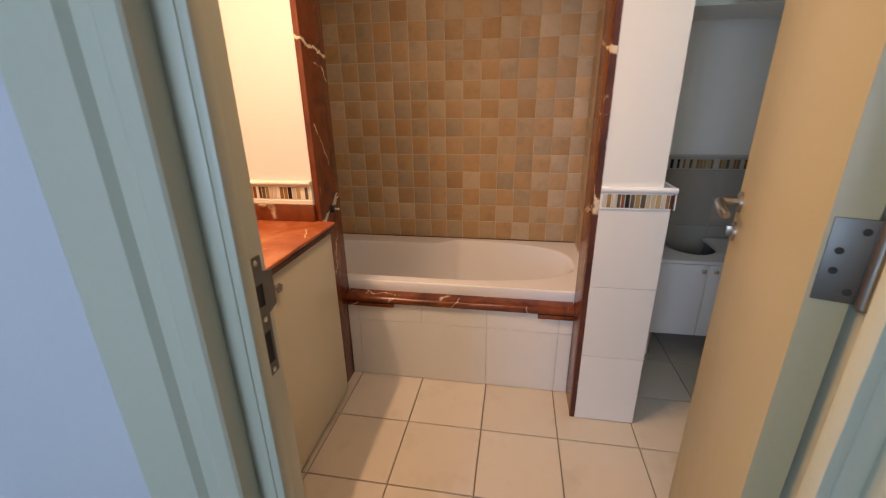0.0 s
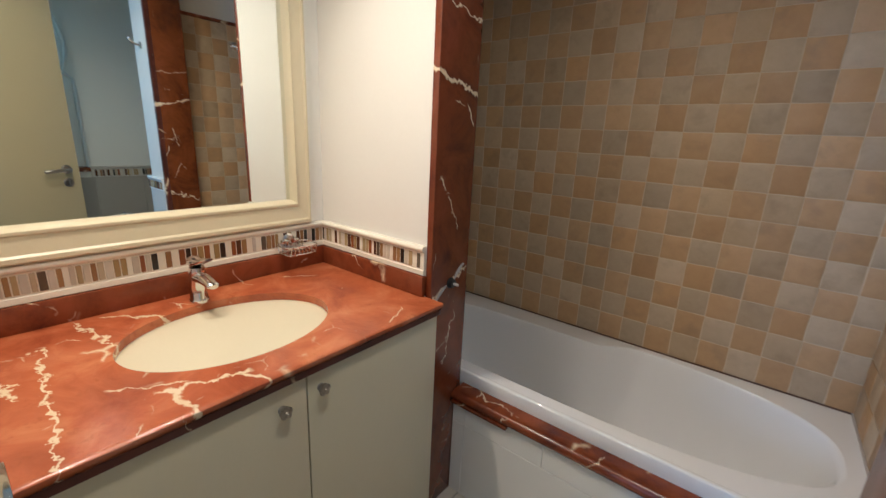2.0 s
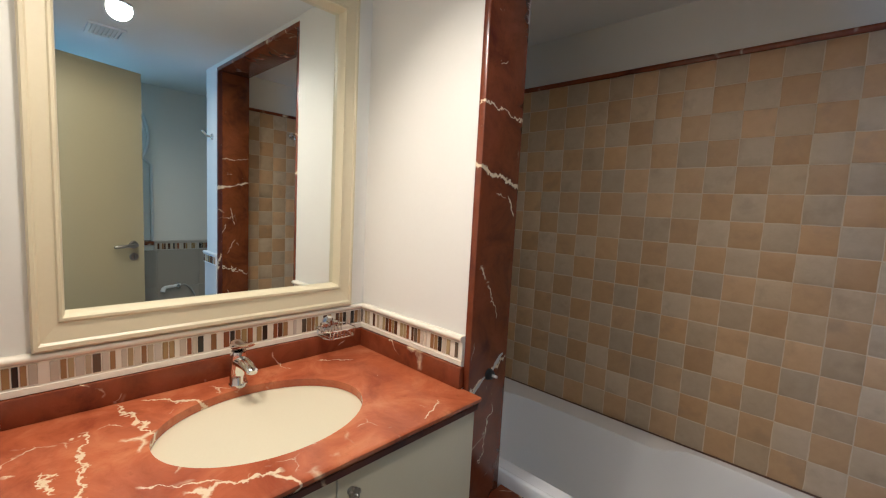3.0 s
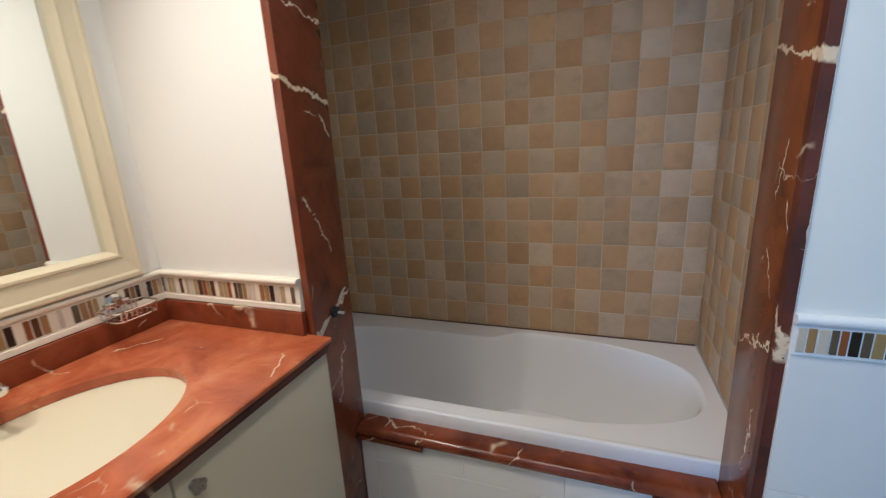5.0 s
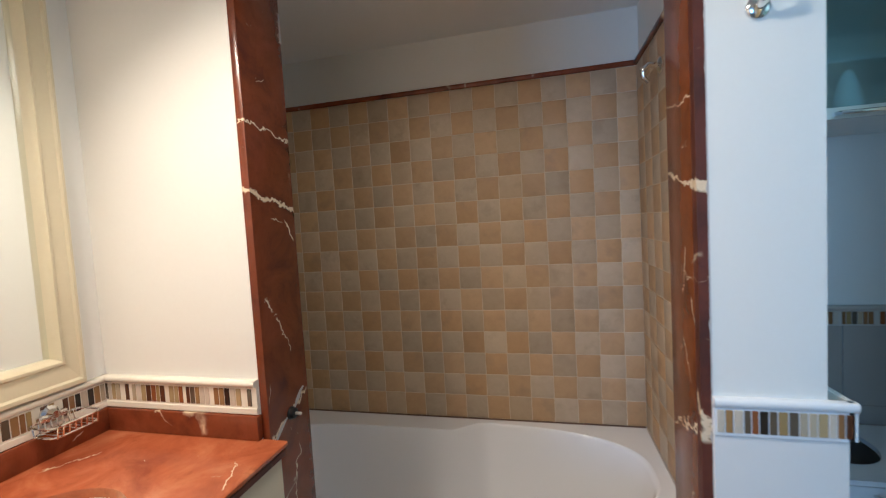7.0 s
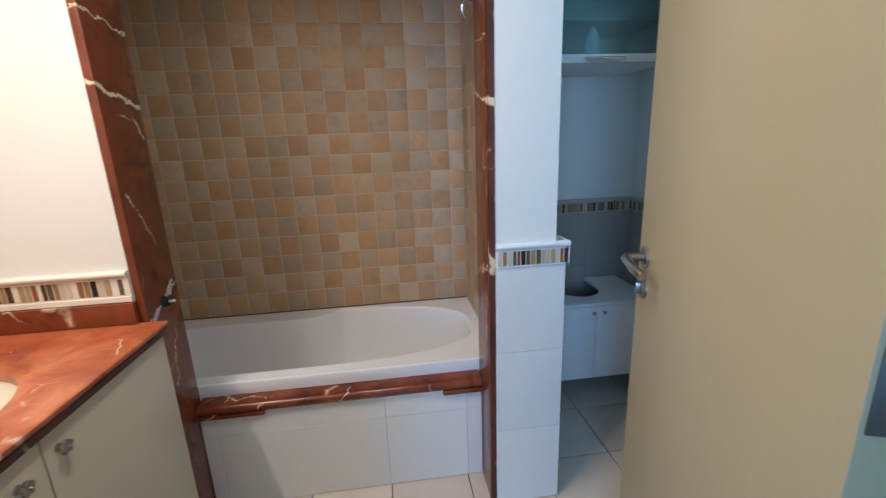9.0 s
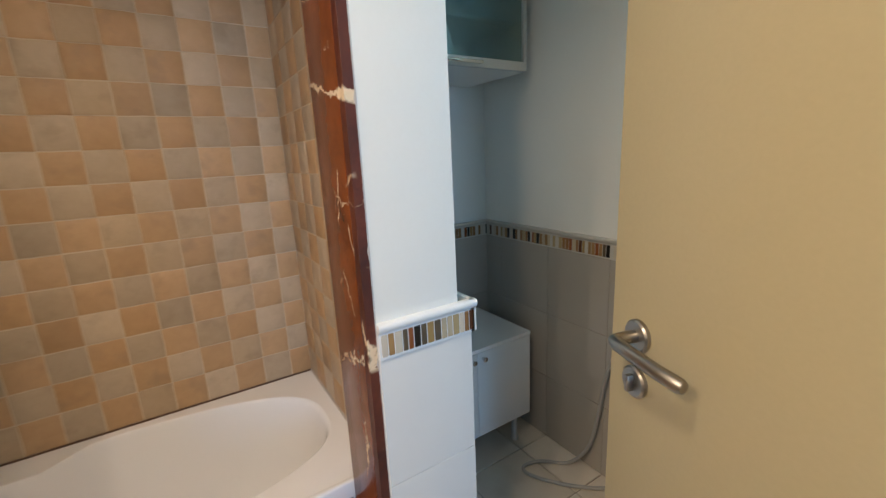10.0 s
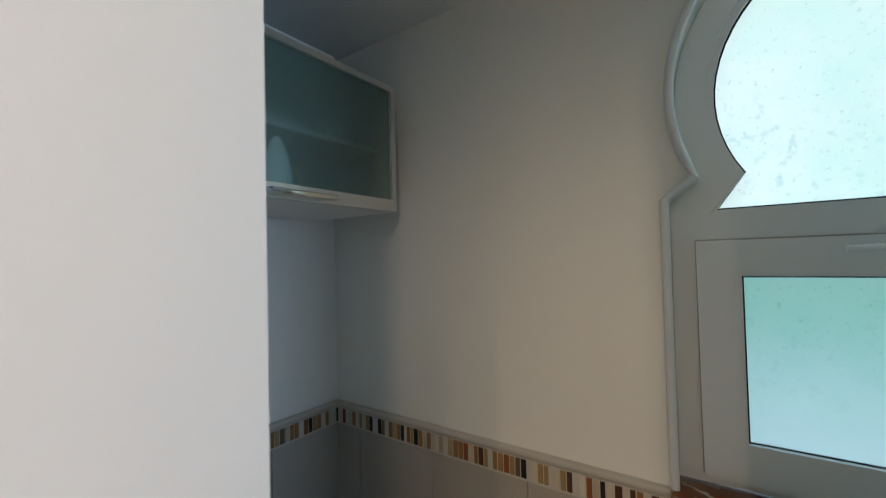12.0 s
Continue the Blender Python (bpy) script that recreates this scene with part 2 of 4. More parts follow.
M_CABGLASS.node_tree.nodes["Principled BSDF"].inputs["Transmission Weight"].default_value = 0.9


def frosted(name, tint, outdoor_foot=None):
    """Patterned bathroom glass that scatters the daylight from outside."""
    m = material(name, tint, 0.3)
    n = Net(m)
    v = n.coords()
    speck = n.noise(v, 90, 4, 0.7)
    blotch = n.noise(v, 6, 3)
    tone = n.mix(n.ramp(speck, [(0.60, (0, 0, 0)), (0.70, (0.75, 0.75, 0.75))]), tint, tuple(c * 0.72 for c in tint))
    spots = n.math("MULTIPLY", n.ramp(n.noise(v, 34, 3, 0.6), [(0.58, (0, 0, 0)), (0.66, (1, 1, 1))]), n.ramp(n.noise(v, 4.5, 2), [(0.48, (0, 0, 0)), (0.62, (0.28, 0.28, 0.28))]))
    tone = n.mix(spots, tone, tuple(c * e for c, e in zip(tint, (0.45, 0.62, 0.66))))
    tone = n.mix(n.ramp(blotch, [(0.4, (0, 0, 0)), (0.7, (0.4, 0.4, 0.4))]), tone, tuple(c * e for c, e in zip(tint, (0.70, 0.92, 0.88))))
    # paler lower part painted in as the brighter view outdoors
    if outdoor_foot:
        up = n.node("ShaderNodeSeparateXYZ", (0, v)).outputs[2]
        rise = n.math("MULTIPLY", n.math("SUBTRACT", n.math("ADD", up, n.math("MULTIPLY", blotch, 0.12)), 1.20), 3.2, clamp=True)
        tone = n.mix(n.math("SUBTRACT", 1.0, rise), tone, outdoor_foot)
    tr = n.node("ShaderNodeBsdfTranslucent", ("Color", tone)).outputs[0]
    gl = n.node("ShaderNodeBsdfGlossy", ("Color", (0.8, 0.8, 0.8, 1)), ("Roughness", 0.2)).outputs[0]
    fr = n.node("ShaderNodeFresnel", ("IOR", 1.35)).outputs[0]
    mx = n.node("ShaderNodeMixShader", (0, fr), (1, tr), (2, gl)).outputs[0]
    out = n.t.nodes["Material Output"]
    n.t.links.new(mx, out.inputs[0])
    return m


M_GLASS_UP = frosted("frosted_glass_clear", (0.97, 0.88, 0.74))
# green tint stands in for the trees behind the lower pane
M_GLASS_LOW = frosted("frosted_glass_outdoor_green", (0.50, 0.61, 0.49), (0.70, 0.71, 0.63))


def glowing(name, colour, strength):
    m = material(name, colour, 0.5)
    b = m.node_tree.nodes["Principled BSDF"]
    b.inputs["Emission Color"].default_value = (*colour, 1)
    b.inputs["Emission Strength"].default_value = strength
    return m


M_GLOW = glowing("lit_lamp", (1.0, 0.72, 0.42), 14)
M_GLOW_COOL = glowing("lit_cool_lamp", (0.8, 0.94, 1.0), 10)

# ---- mesh tools ----


def mesh_of(bm, name, mat, smooth=True, angle=35):
    bmesh.ops.recalc_face_normals(bm, faces=bm.faces)
    me = bpy.data.meshes.new(name)
    if smooth:
        for f in bm.faces:
            f.smooth = True
        lim = radians(angle)
        for e in bm.edges:
            e.smooth = len(e.link_faces) == 2 and e.calc_face_angle(0) < lim
    bm.to_mesh(me)
    bm.free()
    me.materials.append(mat)
    return me


def part(name, bm, mat, parent=None, label="", smooth=True, angle=35):
    """One mesh object under a thing or a part; its vertices are in the world's metres."""
    ob = new(name, mesh_of(bm, name, mat, smooth, angle))
    if parent is not None:
        ob.parent = parent
        bpy.context.view_layer.update()
        ob.matrix_parent_inverse = parent.matrix_world.inverted()
    if label:
        tagged(ob, label)
    return ob


def thing(name, at, label, category, group="", kind=""):
    ob = new(name)
    ob.empty_display_size = 0.05
    ob.location = at
    bpy.context.view_layer.update()
    return tagged(ob, label, category, group, kind)


def setting(name, bm, mat, label, category, smooth=False):
    return tagged(part(name, bm, mat, None, "", smooth), label, category, kind="structure")


def box(bm, x0, x1, y0, y1, z0, z1, bevel=0.0, seg=2):
    vs = [bm.verts.new((x, y, z)) for x in (x0, x1) for y in (y0, y1) for z in (z0, z1)]
    fs = [bm.faces.new([vs[i] for i in q]) for q in ((0, 1, 3, 2), (4, 6, 7, 5), (0, 4, 5, 1), (2, 3, 7, 6), (0, 2, 6, 4), (1, 5, 7, 3))]
    if bevel:
        es = list({e for f in fs for e in f.edges})
        bmesh.ops.bevel(bm, geom=es, offset=bevel, segments=seg, profile=0.5, affect="EDGES")
    return bm


def cube(x0, x1, y0, y1, z0, z1, bevel=0.0, seg=2):
    return box(bmesh.new(), x0, x1, y0, y1, z0, z1, bevel, seg)


def loft(bm, rings, close=True, cap0=True, cap1=True):
    loops = [[bm.verts.new(p) for p in r] for r in rings]
    k = len(loops[0])
    for a, b in zip(loops, loops[1:]):
        for i in range(k if close else k - 1):
            j = (i + 1) % k
            bm.faces.new((a[i], a[j], b[j], b[i]))
    if cap0:
        bm.faces.new(loops[0])
    if cap1:
        bm.faces.new(loops[-1])
    return bm


def tube(bm, pts, radius, seg=12, cap=True):
    """A round bar along a line of points; radius: a number, or one for each point."""
    pts = [Vector(p) for p in pts]
    rad = radius if isinstance(radius, (list, tuple)) else [radius] * len(pts)
    rings, up = [], None
    for i, p in enumerate(pts):
        d = (pts[min(i + 1, len(pts) - 1)] - pts[max(i - 1, 0)]).normalized()
        if up is None:
            up = d.orthogonal().normalized()
        up = (up - d * up.dot(d)).normalized()
        side = d.cross(up)
        rings.append([p + (up * math.cos(a) + side * math.sin(a)) * rad[i] for a in (2 * math.pi * k / seg for k in range(seg))])
    return loft(bm, rings, True, cap, cap)


def lathe(bm, profile, base, axis="z", seg=32, cap0=True, cap1=True):
    """Turn (radius, height) pairs round an axis through base."""
    b = Vector(base)
    turn = {"z": lambda r, h, a: Vector((r * math.cos(a), r * math.sin(a), h)),
            "x": lambda r, h, a: Vector((h, r * math.cos(a), r * math.sin(a))),
            "y": lambda r, h, a: Vector((r * math.cos(a), h, r * math.sin(a)))}[axis]
    return loft(bm, [[b + turn(max(r, 1e-4), h, 2 * math.pi * k / seg) for k in range(seg)] for r, h in profile], True, cap0, cap1)


def plate(bm, outer, holes, place, t0, t1):
    """A flat plate with holes; place(u, v, t) puts it into the world."""
    loops = [outer, *holes]
    flat = [p for lp in loops for p in lp]
    tris = tessellate_polygon([[Vector((u, v, 0)) for u, v in lp] for lp in loops])
    a = [bm.verts.new(place(u, v, t0)) for u, v in flat]
    b = [bm.verts.new(place(u, v, t1)) for u, v in flat]
    for t in tris:
        for vs, q in ((a, t), (b, t[::-1])):
            try:
                bm.faces.new([vs[i] for i in q])
            except ValueError:
                pass
    s = 0
    for lp in loops:
        k = len(lp)
        for i in range(k):
            j = (i + 1) % k
            bm.faces.new((a[s + i], a[s + j], b[s + j], b[s + i]))
        s += k
    return bm

# ---- the plan ----
XW, XE = -1.385, 1.353          # west and east walls
YS, YN = 0.480, 2.452           # door wall's inner face, north wall
YP, YB = 1.526, 1.722           # front and back of the piers beside the bath
XL, XR = -0.812, 0.273          # marble reveals of the bath opening
XA = 0.364                      # tiled east wall of the alcove
XC = 0.535                      # column's east face below the moulding
ZC = 2.31                       # ceiling
JL, JR = -0.382, 0.378          # door jambs
YH = 0.385                      # hall face of the door wall
DOOR_TOP = 2.20

# ---- the large structure ----
floor = setting("floor", cube(-1.6, 1.6, -2.6, 2.7, -0.12, -0.006), M_GROUT_DARK, "beige ceramic tile floor with darker grout joints", "floor")
setting("ceiling", cube(-1.6, 1.6, YH, 2.7, ZC, ZC + 0.12), M_CEIL, "plain white painted ceiling of the bathroom", "ceiling")
setting("ceiling_hall", cube(-1.6, 1.6, -2.6, YH, 2.45, 2.57), M_CEIL, "plain white painted ceiling of the hall", "ceiling")
MY0, MY1, MZ0, MZ1 = 0.576, 1.455, 1.052, 2.20
bm = plate(bmesh.new(), [(YH, 0), (2.6, 0), (2.6, ZC), (YH, ZC)], [[(MY0 + 0.04, MZ0 + 0.04), (MY1 - 0.04, MZ0 + 0.04), (MY1 - 0.04, MZ1 - 0.04), (MY0 + 0.04, MZ1 - 0.04)]], lambda u, v, t: (t, u, v), XW, -1.55)
box(bm, -1.62, -1.5505, YH + 0.001, 2.6, 0, ZC)
wall_west = setting("wall_west", bm, M_WALL, "cream-white painted wall behind the vanity", "wall")
wall_north = setting("wall_north", cube(-1.55, 1.5, YN + 0.012, 2.6, 0, ZC), M_WALL, "white painted wall above tan tiles", "wall")


def arch(cy, cz, r, half, base, sill, n=40):
    """Outline of a keyhole arch in (y, z): a straight lower part, shoulders, and a round head."""
    zc = base + 0.047
    lo = math.asin((zc - cz) / r)
    pts = [(cy - half, sill), (cy + half, sill), (cy + half, base)]
    for i in range(n + 1):
        a = lo + (math.pi - 2 * lo) * i / n
        pts.append((cy + r * math.cos(a), cz + r * math.sin(a)))
    pts.append((cy - half, base))
    return pts


WY, WZ = 0.95, 1.90
hole = arch(WY, WZ, 0.398, 0.414, 1.673, 1.030)
bm = plate(bmesh.new(), [(YH, 0), (2.6, 0), (2.6, ZC), (YH, ZC)], [hole], lambda u, v, t: (t, u, v), XE, 1.50)
wall_east = setting("wall_east", bm, M_WALL, "white painted outer wall with a keyhole-arched window", "wall")

# door wall with its opening
bm = cube(-1.6, JL - 0.03, YH, YS, 0, 2.45)
box(bm, JR + 0.03, 1.6, YH, YS, 0, 2.45)
box(bm, JL - 0.03, JR + 0.03, YH, YS, DOOR_TOP + 0.04, 2.45)
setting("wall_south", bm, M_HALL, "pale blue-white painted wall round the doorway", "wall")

# piers, alcove wall and header
bm = cube(XW, XL - 0.025, YP, YB, 0, ZC)
wall_pier = setting("wall_pier", bm, M_WALL, "cream-white stub wall between vanity and bath", "wall")
bm = cube(XR + 0.02, 0.504, YP, YB, 0, ZC)
box(bm, XA + 0.012, 0.504, YB, YN + 0.012, 0, ZC)
box(bm, 0.504, XC, YP, YN + 0.012, 0, 1.03)
wall_column = setting("wall_column", bm, M_WALL, "white painted column between bath and toilet", "wall")
setting("wall_header", cube(XL - 0.025, XR + 0.02, YP + 0.002, YB - 0.002, 2.285, ZC - 0.001), M_WALL, "short white wall above the bath opening", "wall")

# unseen hall behind the doorway: plain, south wall opened for the added lamp
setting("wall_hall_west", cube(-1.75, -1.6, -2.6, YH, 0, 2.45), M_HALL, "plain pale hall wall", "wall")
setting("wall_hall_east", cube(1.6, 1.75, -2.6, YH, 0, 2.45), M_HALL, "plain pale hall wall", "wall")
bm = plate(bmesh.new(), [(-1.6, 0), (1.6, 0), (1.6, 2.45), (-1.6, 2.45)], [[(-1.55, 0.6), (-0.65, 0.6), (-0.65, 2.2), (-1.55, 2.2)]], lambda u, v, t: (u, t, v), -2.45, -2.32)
setting("wall_hall_south", bm, M_HALL, "unseen plain pale hall wall with an opening added for the lamp", "wall")
setting("ground", cube(-60, 60, -60, 60, -0.5, -0.125), painted("earth", (0.30, 0.27, 0.20), 0.9), "dry pale ground outside the house", "ground")

# ---- door frame and door ----
frame_1 = thing("door_frame", (JL, YS, 0), "cream-painted wooden door frame with moulded casing", "door frame", kind="structure")
for x0, x1, s in ((JL - 0.03, JL, 1), (JR, JR + 0.03, -1)):
    bm = cube(x0, x1, 0.405, YS + 0.002, 0, DOOR_TOP + 0.01, 0.002)
    a, b = (x1 - 0.002, x1 + 0.014) if s > 0 else (x0 - 0.014, x0 + 0.002)
    part("jamb", bm, M_FRAME, frame_1)
    part("door_stop", cube(a, b, 0.407, YS - 0.047, 0, DOOR_TOP - 0.002, 0.003), M_FRAME, frame_1)
    # hall casing: stepped profile
    out = -s
    e = x1 if s > 0 else x0
    prof = [(0.029, -0.021), (0.029, 0.014), (0.033, 0.018), (0.060, 0.018), (0.070, 0.011), (0.094, 0.011), (0.104, 0.021), (0.148, 0.021), (0.158, 0.013), (0.204, 0.013), (0.214, 0.008), (0.214, 0), (0.031, 0), (0.031, -0.021)]
    part("casing", loft(bmesh.new(), [[(e + out * u, YH - 0.001 - h, z) for u, h in prof] for z in (0, DOOR_TOP + 0.08)]), M_FRAME, frame_1, angle=20)
part("head", cube(JL - 0.03, JR + 0.03, YH - 0.001, YS + 0.001, DOOR_TOP + 0.01, DOOR_TOP + 0.04, 0.002), M_FRAME, frame_1)
part("head_casing", cube(JL - 0.20, JR + 0.20, YH - 0.019, YH - 0.001, DOOR_TOP + 0.012, DOOR_TOP + 0.078, 0.004), M_FRAME, frame_1)

strike = thing("strike_plate", (JL, YS - 0.02, 1.05), "scratched steel strike plate on the door jamb", "strike plate")
bm = plate(bmesh.new(), [(YS - 0.040, 0.955), (YS - 0.012, 0.955), (YS - 0.012, 1.055), (YS + 0.010, 1.062), (YS + 0.010, 1.118), (YS - 0.012, 1.125), (YS - 0.012, 1.15), (YS - 0.040, 1.15)],
           [[(YS - 0.034, 1.072), (YS - 0.018, 1.072), (YS - 0.018, 1.108), (YS - 0.034, 1.108)], [(YS - 0.034, 0.975), (YS - 0.018, 0.975), (YS - 0.018, 1.03), (YS - 0.034, 1.03)]],
           lambda u, v, t: (t, u, v), JL + 0.0005, JL + 0.003)
part("plate", bm, M_HINGE, strike, smooth=False)
part("hole", cube(JL + 0.0002, JL + 0.0012, YS - 0.034, YS - 0.018, 1.072, 1.108), M_DARK, strike)
part("hole", cube(JL + 0.0002, JL + 0.0012, YS - 0.034, YS - 0.018, 0.975, 1.03), M_DARK, strike)
for z in (0.963, 1.142, 1.052):
    part("screw", lathe(bmesh.new(), [(0.0045, 0), (0.0045, 0.001), (0.002, 0.0018)], (JL + 0.003, YS - 0.026, z), "x", 12), M_CHROME, strike)

# the door, built shut along -x from its pin, then swung open
PIN = Vector((0.372, 0.455, 0))
DW, SWING = 0.737, -109.6
door = thing("door_1", (PIN.x, PIN.y, 0), "cream-painted flush wooden door standing wide open", "door", kind="structure")
slab = part("slab", cube(PIN.x - DW, PIN.x - 0.004, PIN.y - 0.047, PIN.y - 0.005, 0.012, DOOR_TOP, 0.002), M_DOOR, door)
HX = PIN.x - DW + 0.066
for side, y0 in ((-1, PIN.y - 0.047), (1, PIN.y - 0.005)):
    h = part("rosette", lathe(bmesh.new(), [(0.026, 0), (0.026, side * 0.006), (0.023, side * 0.009), (0.010, side * 0.009)], (HX, y0, 1.10), "y", 32), M_STEEL, door)
    part("lock_rosette", lathe(bmesh.new(), [(0.026, 0), (0.026, side * 0.006), (0.023, side * 0.009), (0.006, side * 0.009)], (HX, y0, 1.022), "y", 32), M_STEEL, door)
    part("thumb_turn", cube(HX - 0.004, HX + 0.004, min(y0, y0 + side * 0.020), max(y0, y0 + side * 0.020), 1.008, 1.036, 0.002), M_STEEL, door)
    yy = y0 + side * 0.050
    pts = [(HX, y0 + side * 0.006, 1.10), (HX, y0 + side * 0.034, 1.10), (HX + 0.004, y0 + side * 0.046, 1.10), (HX + 0.016, yy, 1.10), (HX + 0.05, yy - side * 0.001, 1.098), (HX + 0.09, yy - side * 0.004, 1.095), (HX + 0.125, yy - side * 0.010, 1.092), (HX + 0.130, yy - side * 0.011, 1.092)]
    part("lever", tube(bmesh.new(), pts, [0.010, 0.010, 0.0105, 0.0105, 0.0105, 0.0105, 0.0105, 0.008], 16), M_STEEL, door)
for z in (0.30, 1.18, 1.98):
    leaf = part("hinge_leaf", cube(PIN.x - 0.0055, PIN.x - 0.002, PIN.y - 0.042, PIN.y, z - 0.05, z + 0.05, 0.0008), M_HINGE, door)
    part("knuckle", lathe(bmesh.new(), [(0.004, -0.056), (0.0075, -0.052), (0.0075, 0.052), (0.004, 0.056)], (PIN.x, PIN.y + 0.004, z), "z", 16), M_STEEL, door)
    for dz, dy in ((0.036, -0.012), (0.012, -0.030), (-0.012, -0.030), (-0.036, -0.012)):
        part("screw", lathe(bmesh.new(), [(0.0042, 0), (0.0042, 0.001), (0.0018, 0.0016)], (PIN.x - 0.002, PIN.y + dy, z + dz), "x", 12), M_DARK, leaf)
part("lock_faceplate", cube(PIN.x - DW - 0.0012, PIN.x - DW + 0.001, PIN.y - 0.037, PIN.y - 0.015, 0.95, 1.17, 0.0005), M_STEEL, door)
part("latch_bolt", cube(PIN.x - DW - 0.010, PIN.x - DW, PIN.y - 0.033, PIN.y - 0.019, 1.085, 1.115, 0.002), M_STEEL, door)
door.rotation_euler = (0, 0, radians(SWING))

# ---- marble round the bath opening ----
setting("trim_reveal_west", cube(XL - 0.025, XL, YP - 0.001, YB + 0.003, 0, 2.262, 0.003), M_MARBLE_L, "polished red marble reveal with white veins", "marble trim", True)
setting("trim_reveal_east", cube(XR, XR + 0.02, YP + 0.026, YB + 0.003, 0, 2.262, 0.001), M_MARBLE_R, "polished red marble reveal with worn edge", "marble trim", True)
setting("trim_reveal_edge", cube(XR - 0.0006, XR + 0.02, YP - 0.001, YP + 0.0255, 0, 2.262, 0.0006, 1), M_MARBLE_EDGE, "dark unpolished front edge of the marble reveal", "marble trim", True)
setting("trim_reveal_head", cube(XL - 0.025, XR + 0.02, YP - 0.001, YB + 0.003, 2.262, 2.285, 0.003), M_MARBLE, "red marble lintel slab over the bath", "marble trim", True)



def ragged(name, x, y, z0, z1, w, seed, face):
    """An uneven line of filler: face 'y' lies on a wall that looks south, 'x' on one that looks east."""
    rr = random.Random(seed)
    zz = [z0 + (z1 - z0) * i / 90 for i in range(91)]
    a = [rr.uniform(0.15, 0.5) * w + (rr.random() < 0.13) * rr.uniform(0.2, 0.7) * w for _ in zz]
    bm = bmesh.new()
    put = (lambda u, z, h: (x + u, y - h, z)) if face == "y" else (lambda u, z, h: (x + h, y + u, z))
    loft(bm, [[put(0.0, z, 0.0), put(-k, z, 0.0003), put(0.0, z, 0.0007), put(0.0005, z, 0.0)] for z, k in zip(zz, a)], False, False, False)
    return tagged(part(name, bm, M_LATEX), "ragged white filler along the marble edge", "filler", kind="structure")


ragged("trim_filler", XR + 0.022, YP - 0.0012, 0.40, 2.26, 0.006, 5, "y")
ragged("trim_filler", XL + 0.0005, YB + 0.002, 2.04, 2.13, 0.022, 6, "x")

# ---- the bath ----
bath = thing("bathtub", (-0.5, 2.07, 0), "white enamelled bathtub built in behind a tiled apron", "bathtub")
ZR = 0.515


def rim_point(a, cx, cy, ar, al, b, pr, pl):
    c, s = math.cos(a), math.sin(a)
    p, ax = (pr, ar) if c > 0 else (pl, al)
    return cx + ax * math.copysign(abs(c) ** (2 / p), c), cy + b * math.copysign(abs(s) ** (2 / p), s)


NB = 96
A = [2 * math.pi * i / NB for i in range(NB)]


def shelf(x):
    """1 along the broad arm rest at the west half, 0 beyond."""
    k = min(1, max(0, (-0.35 - x) / 0.13))
    return k * k * (3 - 2 * k)


inner = [rim_point(a, -0.48, 2.098, 0.795, 0.80, 0.290, 2.7, 5.0) for a in A]
inner = [(x, y + max(0.0, y - 2.098) * (0.10 - 0.30 * shelf(x))) for x, y in inner]
outer = [(x, y) for x, y in ((XW + 0.015, 1.754), (XA - 0.002, 1.754), (XA - 0.002, YN - 0.002), (XW + 0.015, YN - 0.002))]
bm = bmesh.new()
plate(bm, outer, [inner], lambda u, v, t: (u, v, t), ZR - 0.004, ZR)
box(bm, XW + 0.015, XA - 0.002, 1.744, 1.764, 0.452, ZR + 0.001, 0.007, 3)
part("rim", bm, M_ENAMEL, bath)


rings = [[(x, y, ZR) for x, y in inner]]
for s, z in ((0.993, ZR - 0.003), (0.986, ZR - 0.010), (0.981, 0.490), (0.965, 0.42), (0.94, 0.30), (0.90, 0.19), (0.84, 0.135), (0.72, 0.118), (0.35, 0.110), (0.02, 0.108)):
    ring = []
    for x, y in inner:
        dy = y - 2.098
        slope = 0.10 * (0.515 - z) if x > 0.1 else 0.0
        ring.append((-0.48 + (x + 0.48) * (s - slope), 2.098 + dy * s, z))
    rings.append(ring)
part("basin", loft(bmesh.new(), rings, True, False, True), M_ENAMEL, bath, angle=38)
part("drain", lathe(bmesh.new(), [(0.03, 0), (0.03, 0.004), (0.02, 0.006)], (-1.0, 2.09, 0.112), "z", 24), M_CHROME, bath)

ledge = thing("bath_ledge", (-0.26, 1.69, 0.42), "red marble ledge with chipped rounded front along the bath", "ledge")
prof = [(1.752, 0.464), (1.690, 0.462), (1.680, 0.459), (1.673, 0.452), (1.670, 0.443), (1.671, 0.434), (1.676, 0.427), (1.684, 0.424), (1.752, 0.424)]
part("slab", loft(bmesh.new(), [[(x, y, z) for y, z in prof] for x in (XL + 0.001, XR - 0.001)]), M_MARBLE, ledge, angle=50)
part("bracket", cube(XL + 0.001, XL + 0.24, 1.672, 1.694, 0.408, 0.4235, 0.003), M_MARBLE, ledge)
part("bracket", cube(XR - 0.16, XR - 0.001, 1.672, 1.694, 0.404, 0.4235, 0.003), M_MARBLE, ledge)
apron = setting("bath_apron", cube(XL, XR, 1.694, 1.72, 0, 0.43), M_GROUT, "white tiled front below the bath", "bath panel")

# sealing line round the bath and marble strip above the tiles
bm = cube(XW + 0.02, XA - 0.006, YN - 0.006, YN + 0.004, ZR, ZR + 0.005)
setting("trim_bath_seal_end", cube(XA - 0.006, XA + 0.004, YB, YN, ZR, ZR + 0.006), M_LATEX, "pale sealant between bath and end wall", "sealant")
setting("trim_bath_seal", bm, painted("stained_sealant", (0.16, 0.09, 0.06), 0.7, 60, 0.3, 0.5), "brown stained joint between bath and tiles", "sealant")
